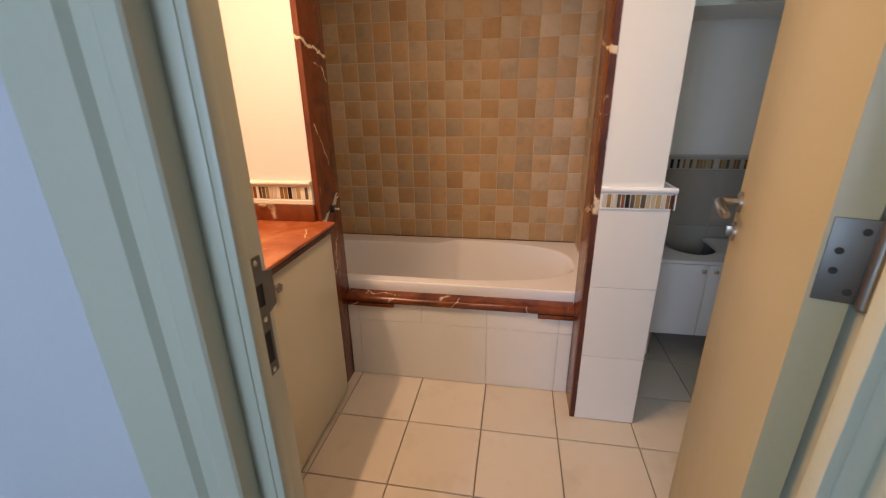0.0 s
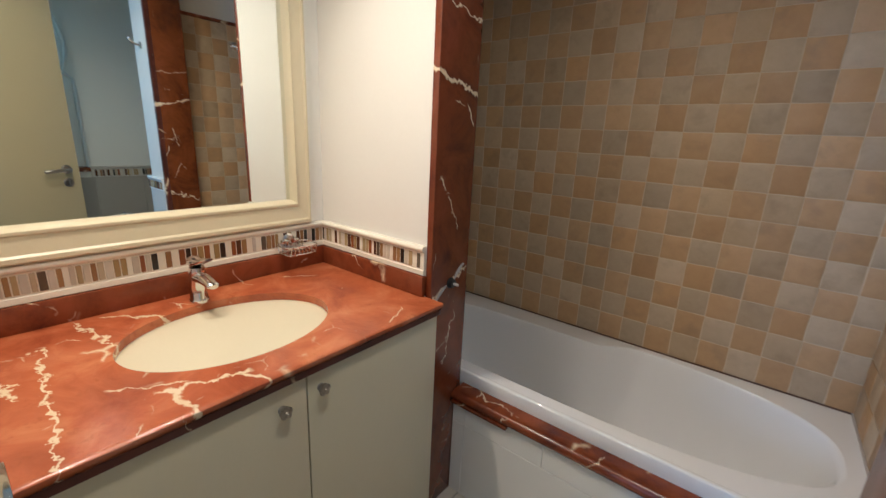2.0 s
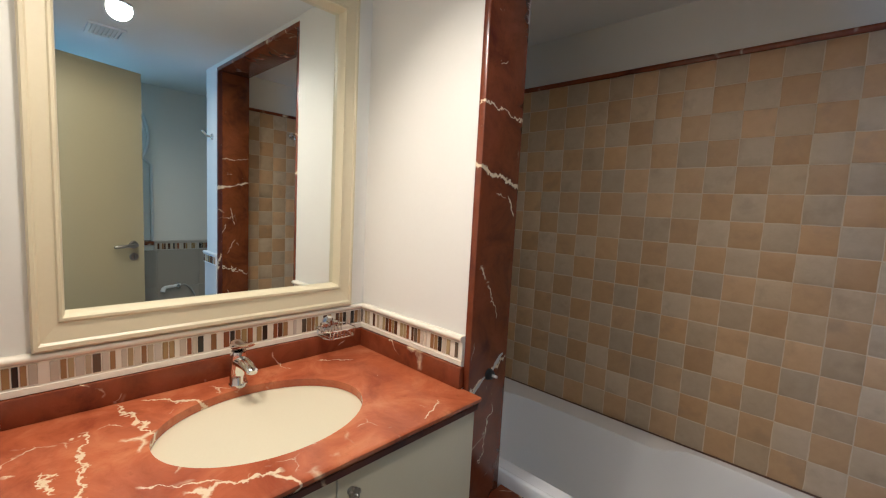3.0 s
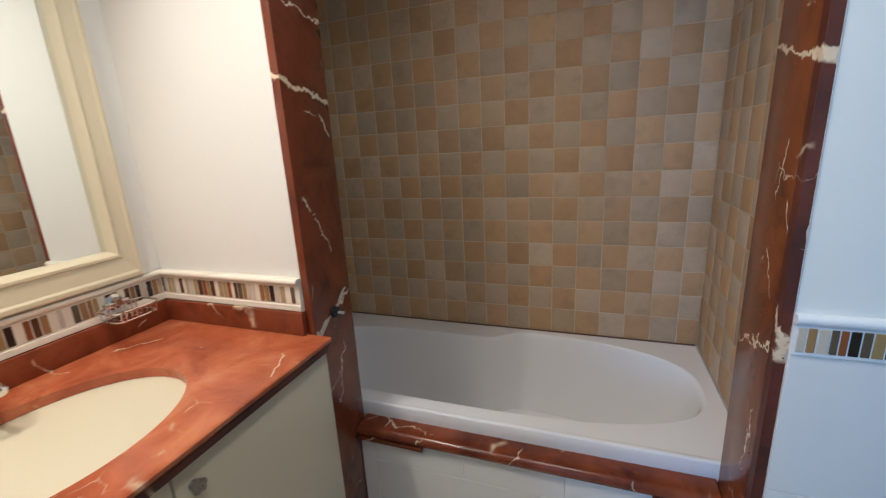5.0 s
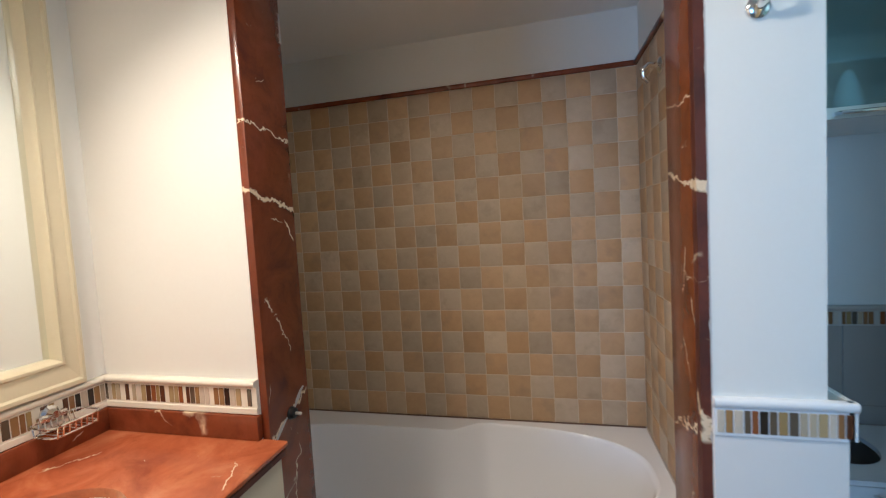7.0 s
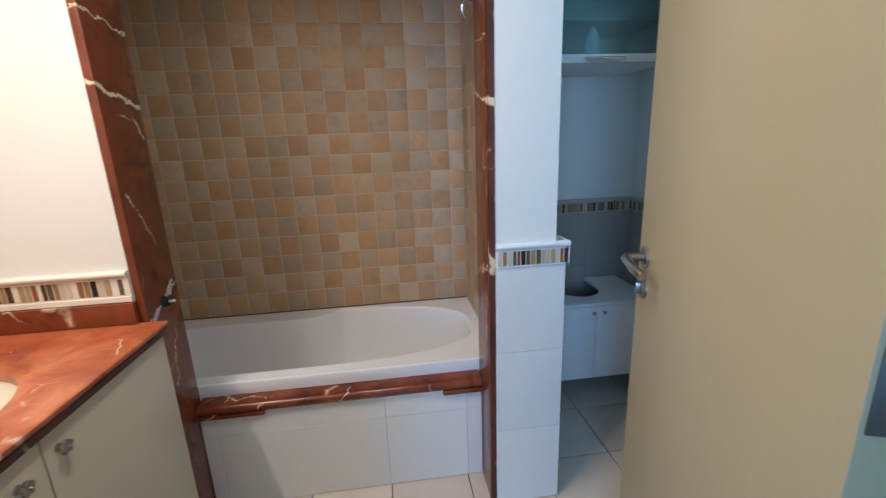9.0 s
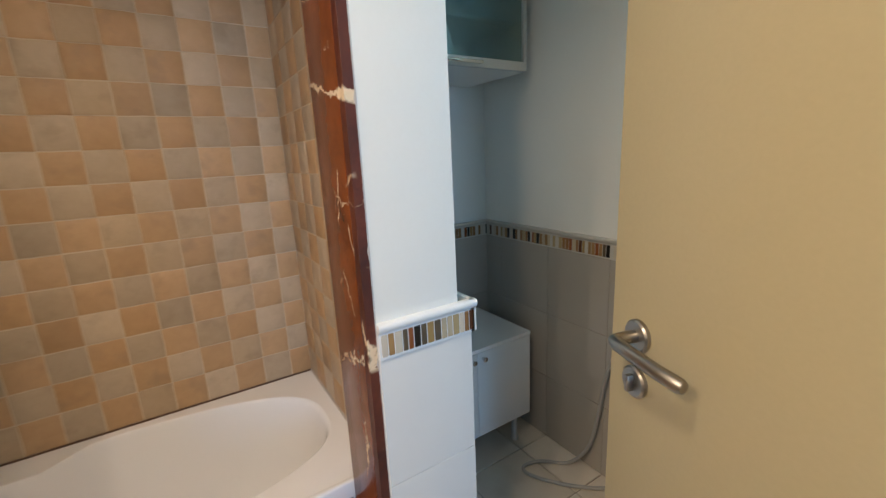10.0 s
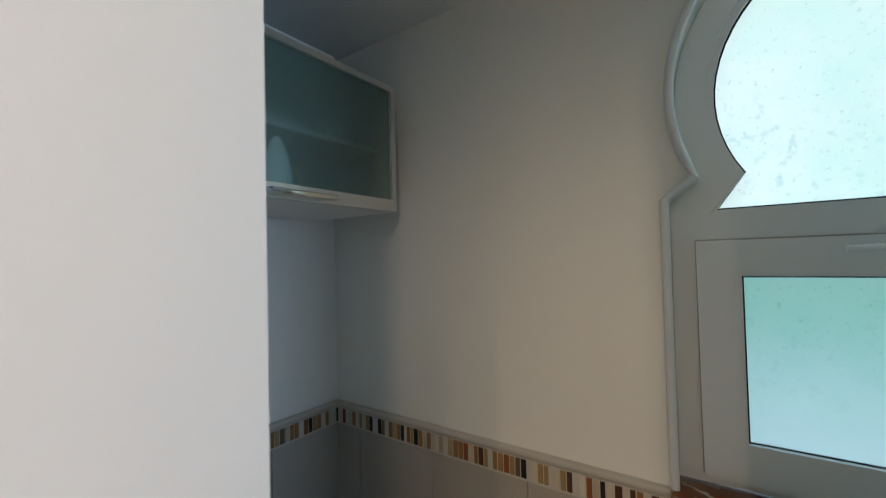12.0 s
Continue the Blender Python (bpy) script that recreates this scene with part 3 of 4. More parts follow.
prof = [(-0.004, 0), (0.010, 0), (0.014, 0.006), (0.014, 0.014), (0.010, 0.020), (-0.004, 0.020)]
bm = loft(bmesh.new(), [[(x, YN - o, 2.066 + u) for o, u in prof] for x in (XW, XA)])
loft(bm, [[(XA - o, y, 2.0663 + u) for o, u in prof] for y in (YB, YN - 0.002)])
setting("trim_tile_cap", bm, M_MARBLE, "thin red marble strip above the tan tiles", "marble trim", True)

# ---- vanity ----
vanity = thing("vanity_cabinet", (-1.07, 1.0, 0), "cream laminate vanity cabinet with two doors", "vanity cabinet")
VX, VY0, VY1 = -0.778, 0.520, YP - 0.004
bm = cube(XW + 0.004, VX - 0.02, VY0, VY1, 0.06, 0.855)
part("body", bm, M_CREAM, vanity)
part("plinth", cube(XW + 0.03, VX - 0.045, VY0, VY1, 0.0, 0.06), M_DARK, vanity, "dark recessed plinth")
for y0, y1, ky in ((VY0, 1.036, 0.972), (1.040, VY1 - 0.002, 1.075)):
    d = part("door", cube(VX - 0.018, VX, y0, y1, 0.022, 0.836, 0.0015), M_CREAM, vanity)
    kz = 0.775 if ky < 1 else 0.785
    bm = lathe(bmesh.new(), [(0.010, 0), (0.007, 0.003), (0.006, 0.012), (0.008, 0.015)], (VX, ky, kz), "x", 16)
    for i in range(5):
        a = 2 * math.pi * i / 5 + 0.3
        lathe(bm, [(0.001, -0.006), (0.0065, -0.004), (0.008, 0), (0.0065, 0.004), (0.001, 0.006)], (VX + 0.017, ky + 0.009 * math.cos(a), kz + 0.009 * math.sin(a)), "x", 10)
    lathe(bm, [(0.001, -0.006), (0.006, 0), (0.001, 0.008)], (VX + 0.019, ky, kz), "x", 10)
    part("knob", bm, M_STEEL, d, "small metal flower knob")

SX, SY, SA, SB = -1.060, 1.008, 0.198, 0.260
oval = [(SX + SA * math.cos(a), SY + SB * math.sin(a)) for a in A]
counter = thing("countertop", (-1.07, 1.0, 0.85), "polished red marble vanity top, lamplight in its colour, with pale veins", "vanity top")
bm = plate(bmesh.new(), [(XW + 0.003, VY0 - 0.02), (-0.768, VY0 - 0.02), (-0.768, YP - 0.006), (XW + 0.003, YP - 0.006)], [oval], lambda u, v, t: (u, v, t), 0.856, 0.88)
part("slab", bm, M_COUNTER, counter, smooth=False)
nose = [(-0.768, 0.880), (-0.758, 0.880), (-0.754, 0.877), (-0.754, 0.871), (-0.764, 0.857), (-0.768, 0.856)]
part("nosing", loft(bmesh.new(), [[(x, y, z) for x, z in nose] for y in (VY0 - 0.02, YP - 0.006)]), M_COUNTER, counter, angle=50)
# dark strip in place of the shade beneath the sloping nosing
part("under_edge_shade", cube(-0.800, -0.764, VY0 - 0.02, YP - 0.006, 0.838, 0.8555, 0.001, 1), M_MARBLE_EDGE, counter, "dark strip standing for the shade under the marble edge")
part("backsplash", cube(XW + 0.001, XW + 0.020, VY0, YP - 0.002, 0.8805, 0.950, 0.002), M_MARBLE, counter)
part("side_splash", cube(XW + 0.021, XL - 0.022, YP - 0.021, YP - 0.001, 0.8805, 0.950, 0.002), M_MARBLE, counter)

sink = thing("sink", (SX, SY, 0.68), "oval white ceramic undermount basin", "sink")
rings = []
for s, z in ((1.06, 0.855), (1.0, 0.855), (0.985, 0.842), (0.965, 0.815), (0.92, 0.765), (0.82, 0.720), (0.62, 0.692), (0.32, 0.682), (0.10, 0.680)):
    rings.append([(SX + SA * s * math.cos(a), SY + SB * s * math.sin(a), z) for a in A])
part("bowl", loft(bmesh.new(), rings, True, False, True), M_CERAMIC, sink, angle=60)
part("drain", lathe(bmesh.new(), [(0.024, 0), (0.024, 0.003), (0.018, 0.005), (0.004, 0.004)], (SX, SY, 0.6805), "z", 24), M_CHROME, sink)

tap = thing("basin_mixer", (-1.288, 1.012, 0.88), "chrome single-lever basin mixer tap", "tap")
TX, TY = -1.288, 1.012
part("body", loft(bmesh.new(), [[(TX + lean + r * math.cos(a), TY + r * 0.92 * math.sin(a), z) for a in A[::4]] for z, r, lean in ((0.8805, 0.029, 0), (0.888, 0.029, 0), (0.892, 0.026, 0), (0.93, 0.025, 0.0), (0.97, 0.025, 0.002), (0.988, 0.022, 0.003))]), M_CHROME, tap)
part("spout", loft(bmesh.new(), [[(TX + x, TY + w * math.cos(a), z + h * math.sin(a)) for a in A[::6]] for x, z, w, h in ((0.0, 0.955, 0.021, 0.020), (0.035, 0.960, 0.020, 0.016), (0.070, 0.960, 0.019, 0.013), (0.105, 0.955, 0.017, 0.010), (0.110, 0.953, 0.012, 0.006))]), M_CHROME, tap)
part("lever", loft(bmesh.new(), [[(TX + x, TY + w * math.cos(a), z + h * math.sin(a)) for a in A[::6]] for x, z, w, h in ((-0.024, 1.000, 0.012, 0.008), (-0.016, 1.002, 0.021, 0.016), (0.012, 1.004, 0.022, 0.017), (0.04, 1.012, 0.018, 0.009), (0.085, 1.026, 0.015, 0.005), (0.095, 1.029, 0.010, 0.003))]), M_CHROME, tap)

dish = thing("soap_holder", (XW, 1.36, 0.98), "chrome wire soap basket on the mosaic band", "soap holder")
part("rosette", lathe(bmesh.new(), [(0.022, 0), (0.022, 0.006), (0.014, 0.012), (0.010, 0.03)], (XW + 0.012, 1.36, 1.0), "x", 24), M_CHROME, dish)
DX, DY = XW + 0.070, 1.362


def wire_loop(k, z, n=40):
    return [(DX + 0.046 * k * math.copysign(abs(math.cos(a)) ** 0.45, math.cos(a)), DY + 0.064 * k * math.copysign(abs(math.sin(a)) ** 0.45, math.sin(a)), z) for a in (2 * math.pi * i / n for i in range(n + 1))]


part("wire_ring", tube(bmesh.new(), wire_loop(1.0, 0.990), 0.0030, 8), M_CHROME, dish)
part("wire_ring", tube(bmesh.new(), wire_loop(0.90, 0.962), 0.0022, 8), M_CHROME, dish)
for i in range(8):
    y = DY - 0.049 + 0.014 * i
    part("wire", tube(bmesh.new(), [(DX - 0.046, y, 0.990), (DX - 0.041, y, 0.960), (DX + 0.041, y, 0.960), (DX + 0.046, y, 0.990)], 0.0019, 6), M_CHROME, dish)
part("bracket", cube(XW + 0.012, XW + 0.032, DY - 0.035, DY + 0.035, 0.985, 1.003, 0.006, 3), M_CHROME, dish)

# ---- mirror ----
mirror = thing("mirror", (XW, 1.03, 1.05), "wall mirror in a wide cream moulded frame", "mirror")
prof = [(0.0, 0.0), (0.0, 0.022), (0.006, 0.030), (0.016, 0.030), (0.022, 0.024), (0.066, 0.019), (0.071, 0.024), (0.078, 0.024), (0.082, 0.018), (0.086, 0.006), (0.088, -0.010), (0.088, -0.020), (0.045, -0.020), (0.045, 0.0)]
for (ya, za), (yb, zb), (iy, iz) in (((MY0, MZ0), (MY1, MZ0), (0, 1)), ((MY1, MZ0), (MY1, MZ1), (-1, 0)), ((MY1, MZ1), (MY0, MZ1), (0, -1)), ((MY0, MZ1), (MY0, MZ0), (1, 0))):
    dy, dz = (1 if yb > ya else -1 if yb < ya else 0), (1 if zb > za else -1 if zb < za else 0)
    r0 = [(XW + 0.001 + h, ya + (iy + dy) * u * 0.72, za + (iz + dz) * u) for u, h in prof]
    r1 = [(XW + 0.001 + h, yb + (iy - dy) * u * 0.72, zb + (iz - dz) * u) for u, h in prof]
    part("frame_rail", loft(bmesh.new(), [r0, r1]), M_MIRFRAME, mirror, angle=20)
part("glass", cube(XW - 0.022, XW - 0.012, MY0 + 0.05, MY1 - 0.05, MZ0 + 0.07, MZ1 - 0.07), M_MIRROR, mirror, "silvered mirror glass", False)

# ---- mosaic bands with mouldings ----


def band(name, x, y, dx, dy, nx, ny, length, label, seed, strip=True, trim=M_TRIM):
    """A band along (dx, dy) from (x, y) on a wall that faces (nx, ny): strip, mosaic, moulding."""
    b = thing(name, (x, y, 0.95), label, "mosaic band", "mosaic bands", "structure")

    def run(prof):
        return loft(bmesh.new(), [[(x + dx * s + nx * o, y + dy * s + ny * o, z) for o, z in prof] for s in (0, length)])
    z0, k = (0.951, 1.0) if strip else (0.968, 0.6)
    part("backing", run([(0.0, z0), (0.010, z0), (0.010, 1.030), (0.0, 1.030)]), trim, b)
    if strip:
        part("lower_strip", run([(0.010, 0.952), (0.013, 0.953), (0.013, 0.968), (0.010, 0.970)]), trim, b)
    part("moulding", run([(0.0, 1.028), (0.011, 1.028), (0.011 + 0.005 * k, 1.031), (0.011 + 0.010 * k, 1.036), (0.011 + 0.011 * k, 1.042), (0.011 + 0.007 * k, 1.047), (0.010, 1.049), (0.0, 1.049)]), trim, b, angle=60)
    rnd = random.Random(seed)
    wide = {}
    s, count = 0.006, 0
    while s < length - 0.016:
        w = rnd.choice((0.011, 0.013, 0.015, 0.016))
        if w not in wide:
            wide[w] = mesh_of(cube(-w / 2, w / 2, -0.0016, 0.0016, -0.0245, 0.0245, 0.0008, 1), "mosaic_stick", M_STICK, False)
        o = new("mosaic_stick", wide[w])
        o.parent = b
        o.matrix_parent_inverse = b.matrix_world.inverted()
        c = s + w / 2
        o.matrix_basis = Matrix.Translation((x + dx * c + nx * 0.0105, y + dy * c + ny * 0.0105, 0.999)) @ Matrix.Rotation(math.atan2(dy, dx), 4, "Z")
        count += 1
        s += w + 0.003 + (rnd.choice((0.010, 0.014, 0.018)) if count % rnd.choice((3, 4, 5)) == 0 else 0)
    return b


band("mosaic_band", XW, VY0, 0, 1, 1, 0, YP - VY0, "band of brown and cream glass mosaic behind the vanity", 1)
band("mosaic_band", XW, YP, 1, 0, 0, -1, XL - 0.026 - XW, "band of brown and cream glass mosaic on the stub wall", 2)
band("mosaic_band", XR + 0.021, YP, 1, 0, 0, -1, XC - XR - 0.006, "short band of glass mosaic under a white moulding on the column", 3, False, M_WHITE)
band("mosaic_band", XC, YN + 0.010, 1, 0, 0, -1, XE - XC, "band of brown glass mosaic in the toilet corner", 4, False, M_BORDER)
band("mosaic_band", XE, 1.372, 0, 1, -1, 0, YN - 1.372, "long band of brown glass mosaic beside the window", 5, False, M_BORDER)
band("mosaic_band", XC, YP - 0.01, 0, 1, 1, 0, YN - YP, "band of glass mosaic on the column's side", 6, False, M_WALL)

# ---- window ----
win = thing("window_1", (1.45, WY, 1.05), "white plastic keyhole-arch window with frosted glass", "window", kind="structure")


def yz(u, v, t):
    return (t, u, v)


glass_arch = arch(WY, WZ, 0.335, 0.337, 1.672, 1.639)
glass_arch = [(WY - 0.337, 1.639), (WY + 0.337, 1.639)] + [p for p in glass_arch[3:-1]]
frame_out = [(y, z) for y, z in arch(WY, WZ, 0.397, 0.413, 1.673, 1.046)]
low = [(WY - 0.345, 1.085), (WY + 0.345, 1.085), (WY + 0.345, 1.566), (WY - 0.345, 1.566)]
part("frame", plate(bmesh.new(), frame_out, [glass_arch, low], yz, 1.425, 1.485), M_UPVC, win, smooth=False)
bead = [(WY + (y - WY) * 0.955, WZ + (z - WZ) * 0.955) for y, z in glass_arch]
part("glazing_bead", plate(bmesh.new(), glass_arch, [bead], yz, 1.432, 1.448), M_UPVC, win, smooth=False)
part("pane", plate(bmesh.new(), glass_arch, [], yz, 1.446, 1.450), M_GLASS_UP, win, "white frosted glass", False).visible_shadow = False
sash = part("sash", plate(bmesh.new(), [(WY - 0.363, 1.069), (WY + 0.363, 1.069), (WY + 0.363, 1.582), (WY - 0.363, 1.582)],
            [[(WY - 0.282, 1.152), (WY + 0.282, 1.152), (WY + 0.282, 1.505), (WY - 0.282, 1.505)]], yz, 1.404, 1.4245), M_UPVC, win, smooth=False)
part("pane", cube(1.419, 1.422, WY - 0.284, WY + 0.284, 1.150, 1.507), M_GLASS_LOW, sash, "frosted glass with the outdoor green and brightness in its colour", False).visible_shadow = False
part("gasket", plate(bmesh.new(), [(WY - 0.284, 1.150), (WY + 0.284, 1.150), (WY + 0.284, 1.507), (WY - 0.284, 1.507)],
     [[(WY - 0.279, 1.155), (WY + 0.279, 1.155), (WY + 0.279, 1.502), (WY - 0.279, 1.502)]], yz, 1.4155, 1.4185), M_BLACK, sash, smooth=False)
hd = part("handle", tube(bmesh.new(), [(1.413, WY, 1.557), (1.385, WY, 1.557), (1.372, WY + 0.012, 1.557), (1.370, WY + 0.06, 1.557), (1.372, WY + 0.125, 1.556)], [0.010, 0.010, 0.010, 0.009, 0.007], 12), M_UPVC, sash)
part("handle_plate", cube(1.404, 1.4135, WY - 0.03, WY + 0.03, 1.542, 1.572, 0.003), M_UPVC, sash)
part("gasket", plate(bmesh.new(), bead, [[(WY + (y - WY) * 0.99, WZ + (z - WZ) * 0.985) for y, z in bead]], yz, 1.440, 1.4455), M_BLACK, win, smooth=False)
edge = arch(WY, WZ, 0.400, 0.416, 1.674, 1.046)[1:] + [(WY - 0.416, 1.046)]
part("plaster_edge", tube(bmesh.new(), [(XE + 0.001, y, z) for y, z in edge], 0.010, 12), M_WHITE, win, "thick rounded white painted edge")
# grey ring drawn as the shaded step round the sash
part("sash_shade_ring", plate(bmesh.new(), [(WY - 0.3665, 1.0655), (WY + 0.3665, 1.0655), (WY + 0.3665, 1.5855), (WY - 0.3665, 1.5855)],
     [[(WY - 0.360, 1.072), (WY + 0.360, 1.072), (WY + 0.360, 1.579), (WY - 0.360, 1.579)]], yz, 1.4225, 1.4247), M_LATEX, win, smooth=False)
sill = setting("window_sill", cube(1.318, 1.43, WY - 0.42, WY + 0.42, 1.012, 1.045, 0.004), M_MARBLE_R, "dark red marble window sill", "window sill", True)

# ---- cabinets in the toilet corner ----
low_cab = thing("basin_cabinet", (0.99, 2.24, 0), "white basin cabinet without its basin, two doors", "bathroom cabinet")
LX0, LX1, LY0, LY1, LZ0, LZ1 = 0.700, 1.262, 2.048, 2.440, 0.158, 0.580
cx = 0.94
cut = [(cx - 0.125, LY1)] + [(cx + 0.125 * math.cos(a), 2.29 + 0.145 * math.sin(a)) for a in [math.pi + math.pi * i / 24 for i in range(25)]] + [(cx + 0.125, LY1)]
poly = [(LX0, LY0), (LX1, LY0), (LX1, LY1)] + cut[::-1] + [(LX0, LY1)]
part("top", plate(bmesh.new(), poly, [], lambda u, v, t: (u, v, t), LZ1 - 0.016, LZ1), M_WHITE, low_cab, smooth=False)
part("side", cube(LX0, LX0 + 0.016, LY0 + 0.018, LY1, LZ0, LZ1 - 0.0165), M_WHITE, low_cab)
part("side", cube(LX1 - 0.016, LX1, LY0 + 0.018, LY1, LZ0, LZ1 - 0.0165), M_WHITE, low_cab)
part("bottom", cube(LX0 + 0.0165, LX1 - 0.0165, LY0 + 0.018, LY1, LZ0, LZ0 + 0.016), M_WHITE, low_cab)
for x0, x1, kx in ((LX0 + 0.002, 0.951, 0.925), (0.954, LX1 - 0.002, 0.982)):
    d = part("door", cube(x0, x1, LY0 + 0.001, LY0 + 0.017, LZ0 + 0.003, LZ1 - 0.02, 0.0015), M_WHITE, low_cab)
    part("knob", lathe(bmesh.new(), [(0.006, 0), (0.006, -0.012), (0.011, -0.016), (0.011, -0.022), (0.006, -0.025)], (kx, LY0 + 0.001, 0.533), "y", 16), M_CHROME, d)
for x in (LX0 + 0.05, LX1 - 0.05):
    for y in (LY0 + 0.06, LY1 - 0.05):
        part("leg", lathe(bmesh.new(), [(0.019, 0), (0.019, 0.012), (0.014, 0.02), (0.014, LZ0 - 0.001)], (x, y, 0), "z", 16), M_ALU, low_cab)

up_cab = thing("wall_cabinet", (0.9, 2.24, 1.70), "wall cabinet with a green frosted glass flap in an aluminium frame", "wall cabinet")
UX0, UX1, UY0, UY1, UZ0, UZ1 = XC + 0.002, 1.258, 2.066, YN + 0.01, 1.702, 2.078
part("side", cube(UX0, UX0 + 0.016, UY0 + 0.02, UY1, UZ0, UZ1), M_WHITE, up_cab)
part("side", cube(UX1 - 0.016, UX1, UY0 + 0.02, UY1, UZ0, UZ1), M_WHITE, up_cab)
part("top", cube(UX0 + 0.0165, UX1 - 0.0165, UY0 + 0.02, UY1, UZ1 - 0.016, UZ1), M_WHITE, up_cab)
part("bottom", cube(UX0 + 0.0165, UX1 - 0.0165, UY0 + 0.02, UY1, UZ0, UZ0 + 0.016), M_WHITE, up_cab)
part("shelf", cube(UX0 + 0.0165, UX1 - 0.0165, UY0 + 0.06, UY1, 1.885, 1.897), M_WHITE, up_cab)
flap = part("flap_frame", plate(bmesh.new(), [(UX0, UZ0), (UX1, UZ0), (UX1, UZ1), (UX0, UZ1)], [[(UX0 + 0.02, UZ0 + 0.034), (UX1 - 0.018, UZ0 + 0.034), (UX1 - 0.018, UZ1 - 0.018), (UX0 + 0.02, UZ1 - 0.018)]], lambda u, v, t: (u, t, v), UY0, UY0 + 0.019), M_ALU, up_cab, smooth=False)
part("glass", cube(UX0 + 0.018, UX1 - 0.016, UY0 + 0.008, UY0 + 0.012, UZ0 + 0.032, UZ1 - 0.016), M_CABGLASS, flap, "green frosted glass", False).visible_shadow = False
part("handle", tube(bmesh.new(), [(0.835, UY0, 1.718), (0.838, UY0 - 0.022, 1.716), (0.86, UY0 - 0.028, 1.714), (0.99, UY0 - 0.028, 1.714), (1.012, UY0 - 0.022, 1.716), (1.015, UY0, 1.718)], 0.006, 10), M_CHROME, flap)
tagged(part("spray_bottle", lathe(bmesh.new(), [(0.034, 0), (0.036, 0.01), (0.034, 0.05), (0.026, 0.09), (0.016, 0.12), (0.008, 0.135)], (0.893, 2.116, UZ0 + 0.0165), "z", 24), M_WHITE), "white cone-shaped air freshener behind frosted glass", "bottle")

flat_box = thing("flat_box", (0.80, 2.27, UZ1), "flat white carton lying on top of the wall cabinet", "box")
part("body", cube(UX0 + 0.01, 1.085, UY0 + 0.075, UY1 - 0.01, UZ1 + 0.0005, UZ1 + 0.036, 0.002), M_WHITE, flat_box)
part("lid", cube(UX0 + 0.006, 1.089, UY0 + 0.071, UY1 - 0.006, UZ1 + 0.0365, UZ1 + 0.052, 0.003), M_WHITE, flat_box)

# ---- toilet, sprayer and small fittings ----
wc = thing("toilet", (1.05, WY, 0), "white ceramic close-coupled toilet under the window", "toilet")


def egg(cx, half, w, z, n=48):
    return [(cx - half * math.cos(a), WY + w * math.sin(a) * (1 - 0.12 * math.cos(a)), z) for a in (2 * math.pi * i / n for i in range(n))]


part("bowl", loft(bmesh.new(), [egg(0.93, 0.17, 0.11, 0), egg(0.93, 0.165, 0.10, 0.08), egg(0.92, 0.19, 0.13, 0.22), egg(0.90, 0.235, 0.175, 0.34), egg(0.90, 0.24, 0.18, 0.40)]), M_ENAMEL, wc, angle=60)
part("seat_lid", loft(bmesh.new(), [egg(0.90, 0.235, 0.182, 0.402), egg(0.90, 0.238, 0.185, 0.415), egg(0.90, 0.23, 0.178, 0.428), egg(0.90, 0.18, 0.13, 0.434)]), M_WHITE, wc, angle=60)


def round_box(x0, x1, y0, y1, z0, z1, r):
    return cube(x0, x1, y0, y1, z0, z1, r, 5)


part("cistern", round_box(1.165, 1.345, WY - 0.19, WY + 0.19, 0.39, 0.80, 0.03), M_ENAMEL, wc, angle=60)
lid = part("cistern_lid", round_box(1.152, 1.350, WY - 0.20, WY + 0.20, 0.801, 0.845, 0.018), M_ENAMEL, wc, angle=60)
part("flush_button", lathe(bmesh.new(), [(0.022, 0), (0.022, 0.005), (0.016, 0.007)], (1.25, WY, 0.845), "z", 24), M_CHROME, wc)

spray = thing("bidet_sprayer", (XE, 1.54, 0.65), "white hand sprayer on a chrome holder with grey hose", "hand sprayer")
part("holder", lathe(bmesh.new(), [(0.024, 0), (0.024, -0.006), (0.016, -0.012), (0.013, -0.04)], (XE - 0.013, 1.538, 0.655), "x", 20), M_CHROME, spray)
part("head", tube(bmesh.new(), [(1.315, 1.555, 0.660), (1.312, 1.50, 0.655), (1.308, 1.44, 0.650), (1.300, 1.425, 0.640), (1.292, 1.418, 0.615)], [0.012, 0.013, 0.014, 0.016, 0.019], 14), M_WHITE, spray)
hose = [Vector(p) for p in ((1.315, 1.556, 0.66), (1.312, 1.60, 0.655), (1.312, 1.65, 0.59), (1.318, 1.69, 0.46), (1.322, 1.715, 0.30), (1.315, 1.755, 0.12), (1.275, 1.83, 0.015), (1.19, 1.91, 0.012), (1.10, 1.93, 0.012), (1.10, 1.86, 0.012), (1.2, 1.72, 0.012), (1.29, 1.60, 0.05), (1.318, 1.53, 0.16), (1.318, 1.512, 0.215))]
fine = []
for i in range(len(hose) - 1):
    p0, p1, p2, p3 = hose[max(i - 1, 0)], hose[i], hose[i + 1], hose[min(i + 2, len(hose) - 1)]
    for k in range(6):
        s = k / 6
        fine.append(0.5 * (2 * p1 + (p2 - p0) * s + (2 * p0 - 5 * p1 + 4 * p2 - p3) * s * s + (3 * p1 - p0 - 3 * p2 + p3) * s ** 3))
part("hose", tube(bmesh.new(), fine + [hose[-1]], 0.0075, 10), M_HOSE, spray)
valve = thing("angle_valve", (XE, 1.512, 0.237), "chrome angle valve with wall rosette", "valve")
part("rosette", lathe(bmesh.new(), [(0.027, 0), (0.027, -0.004), (0.018, -0.010), (0.009, -0.012)], (XE - 0.013, 1.512, 0.237), "x", 24), M_CHROME, valve)
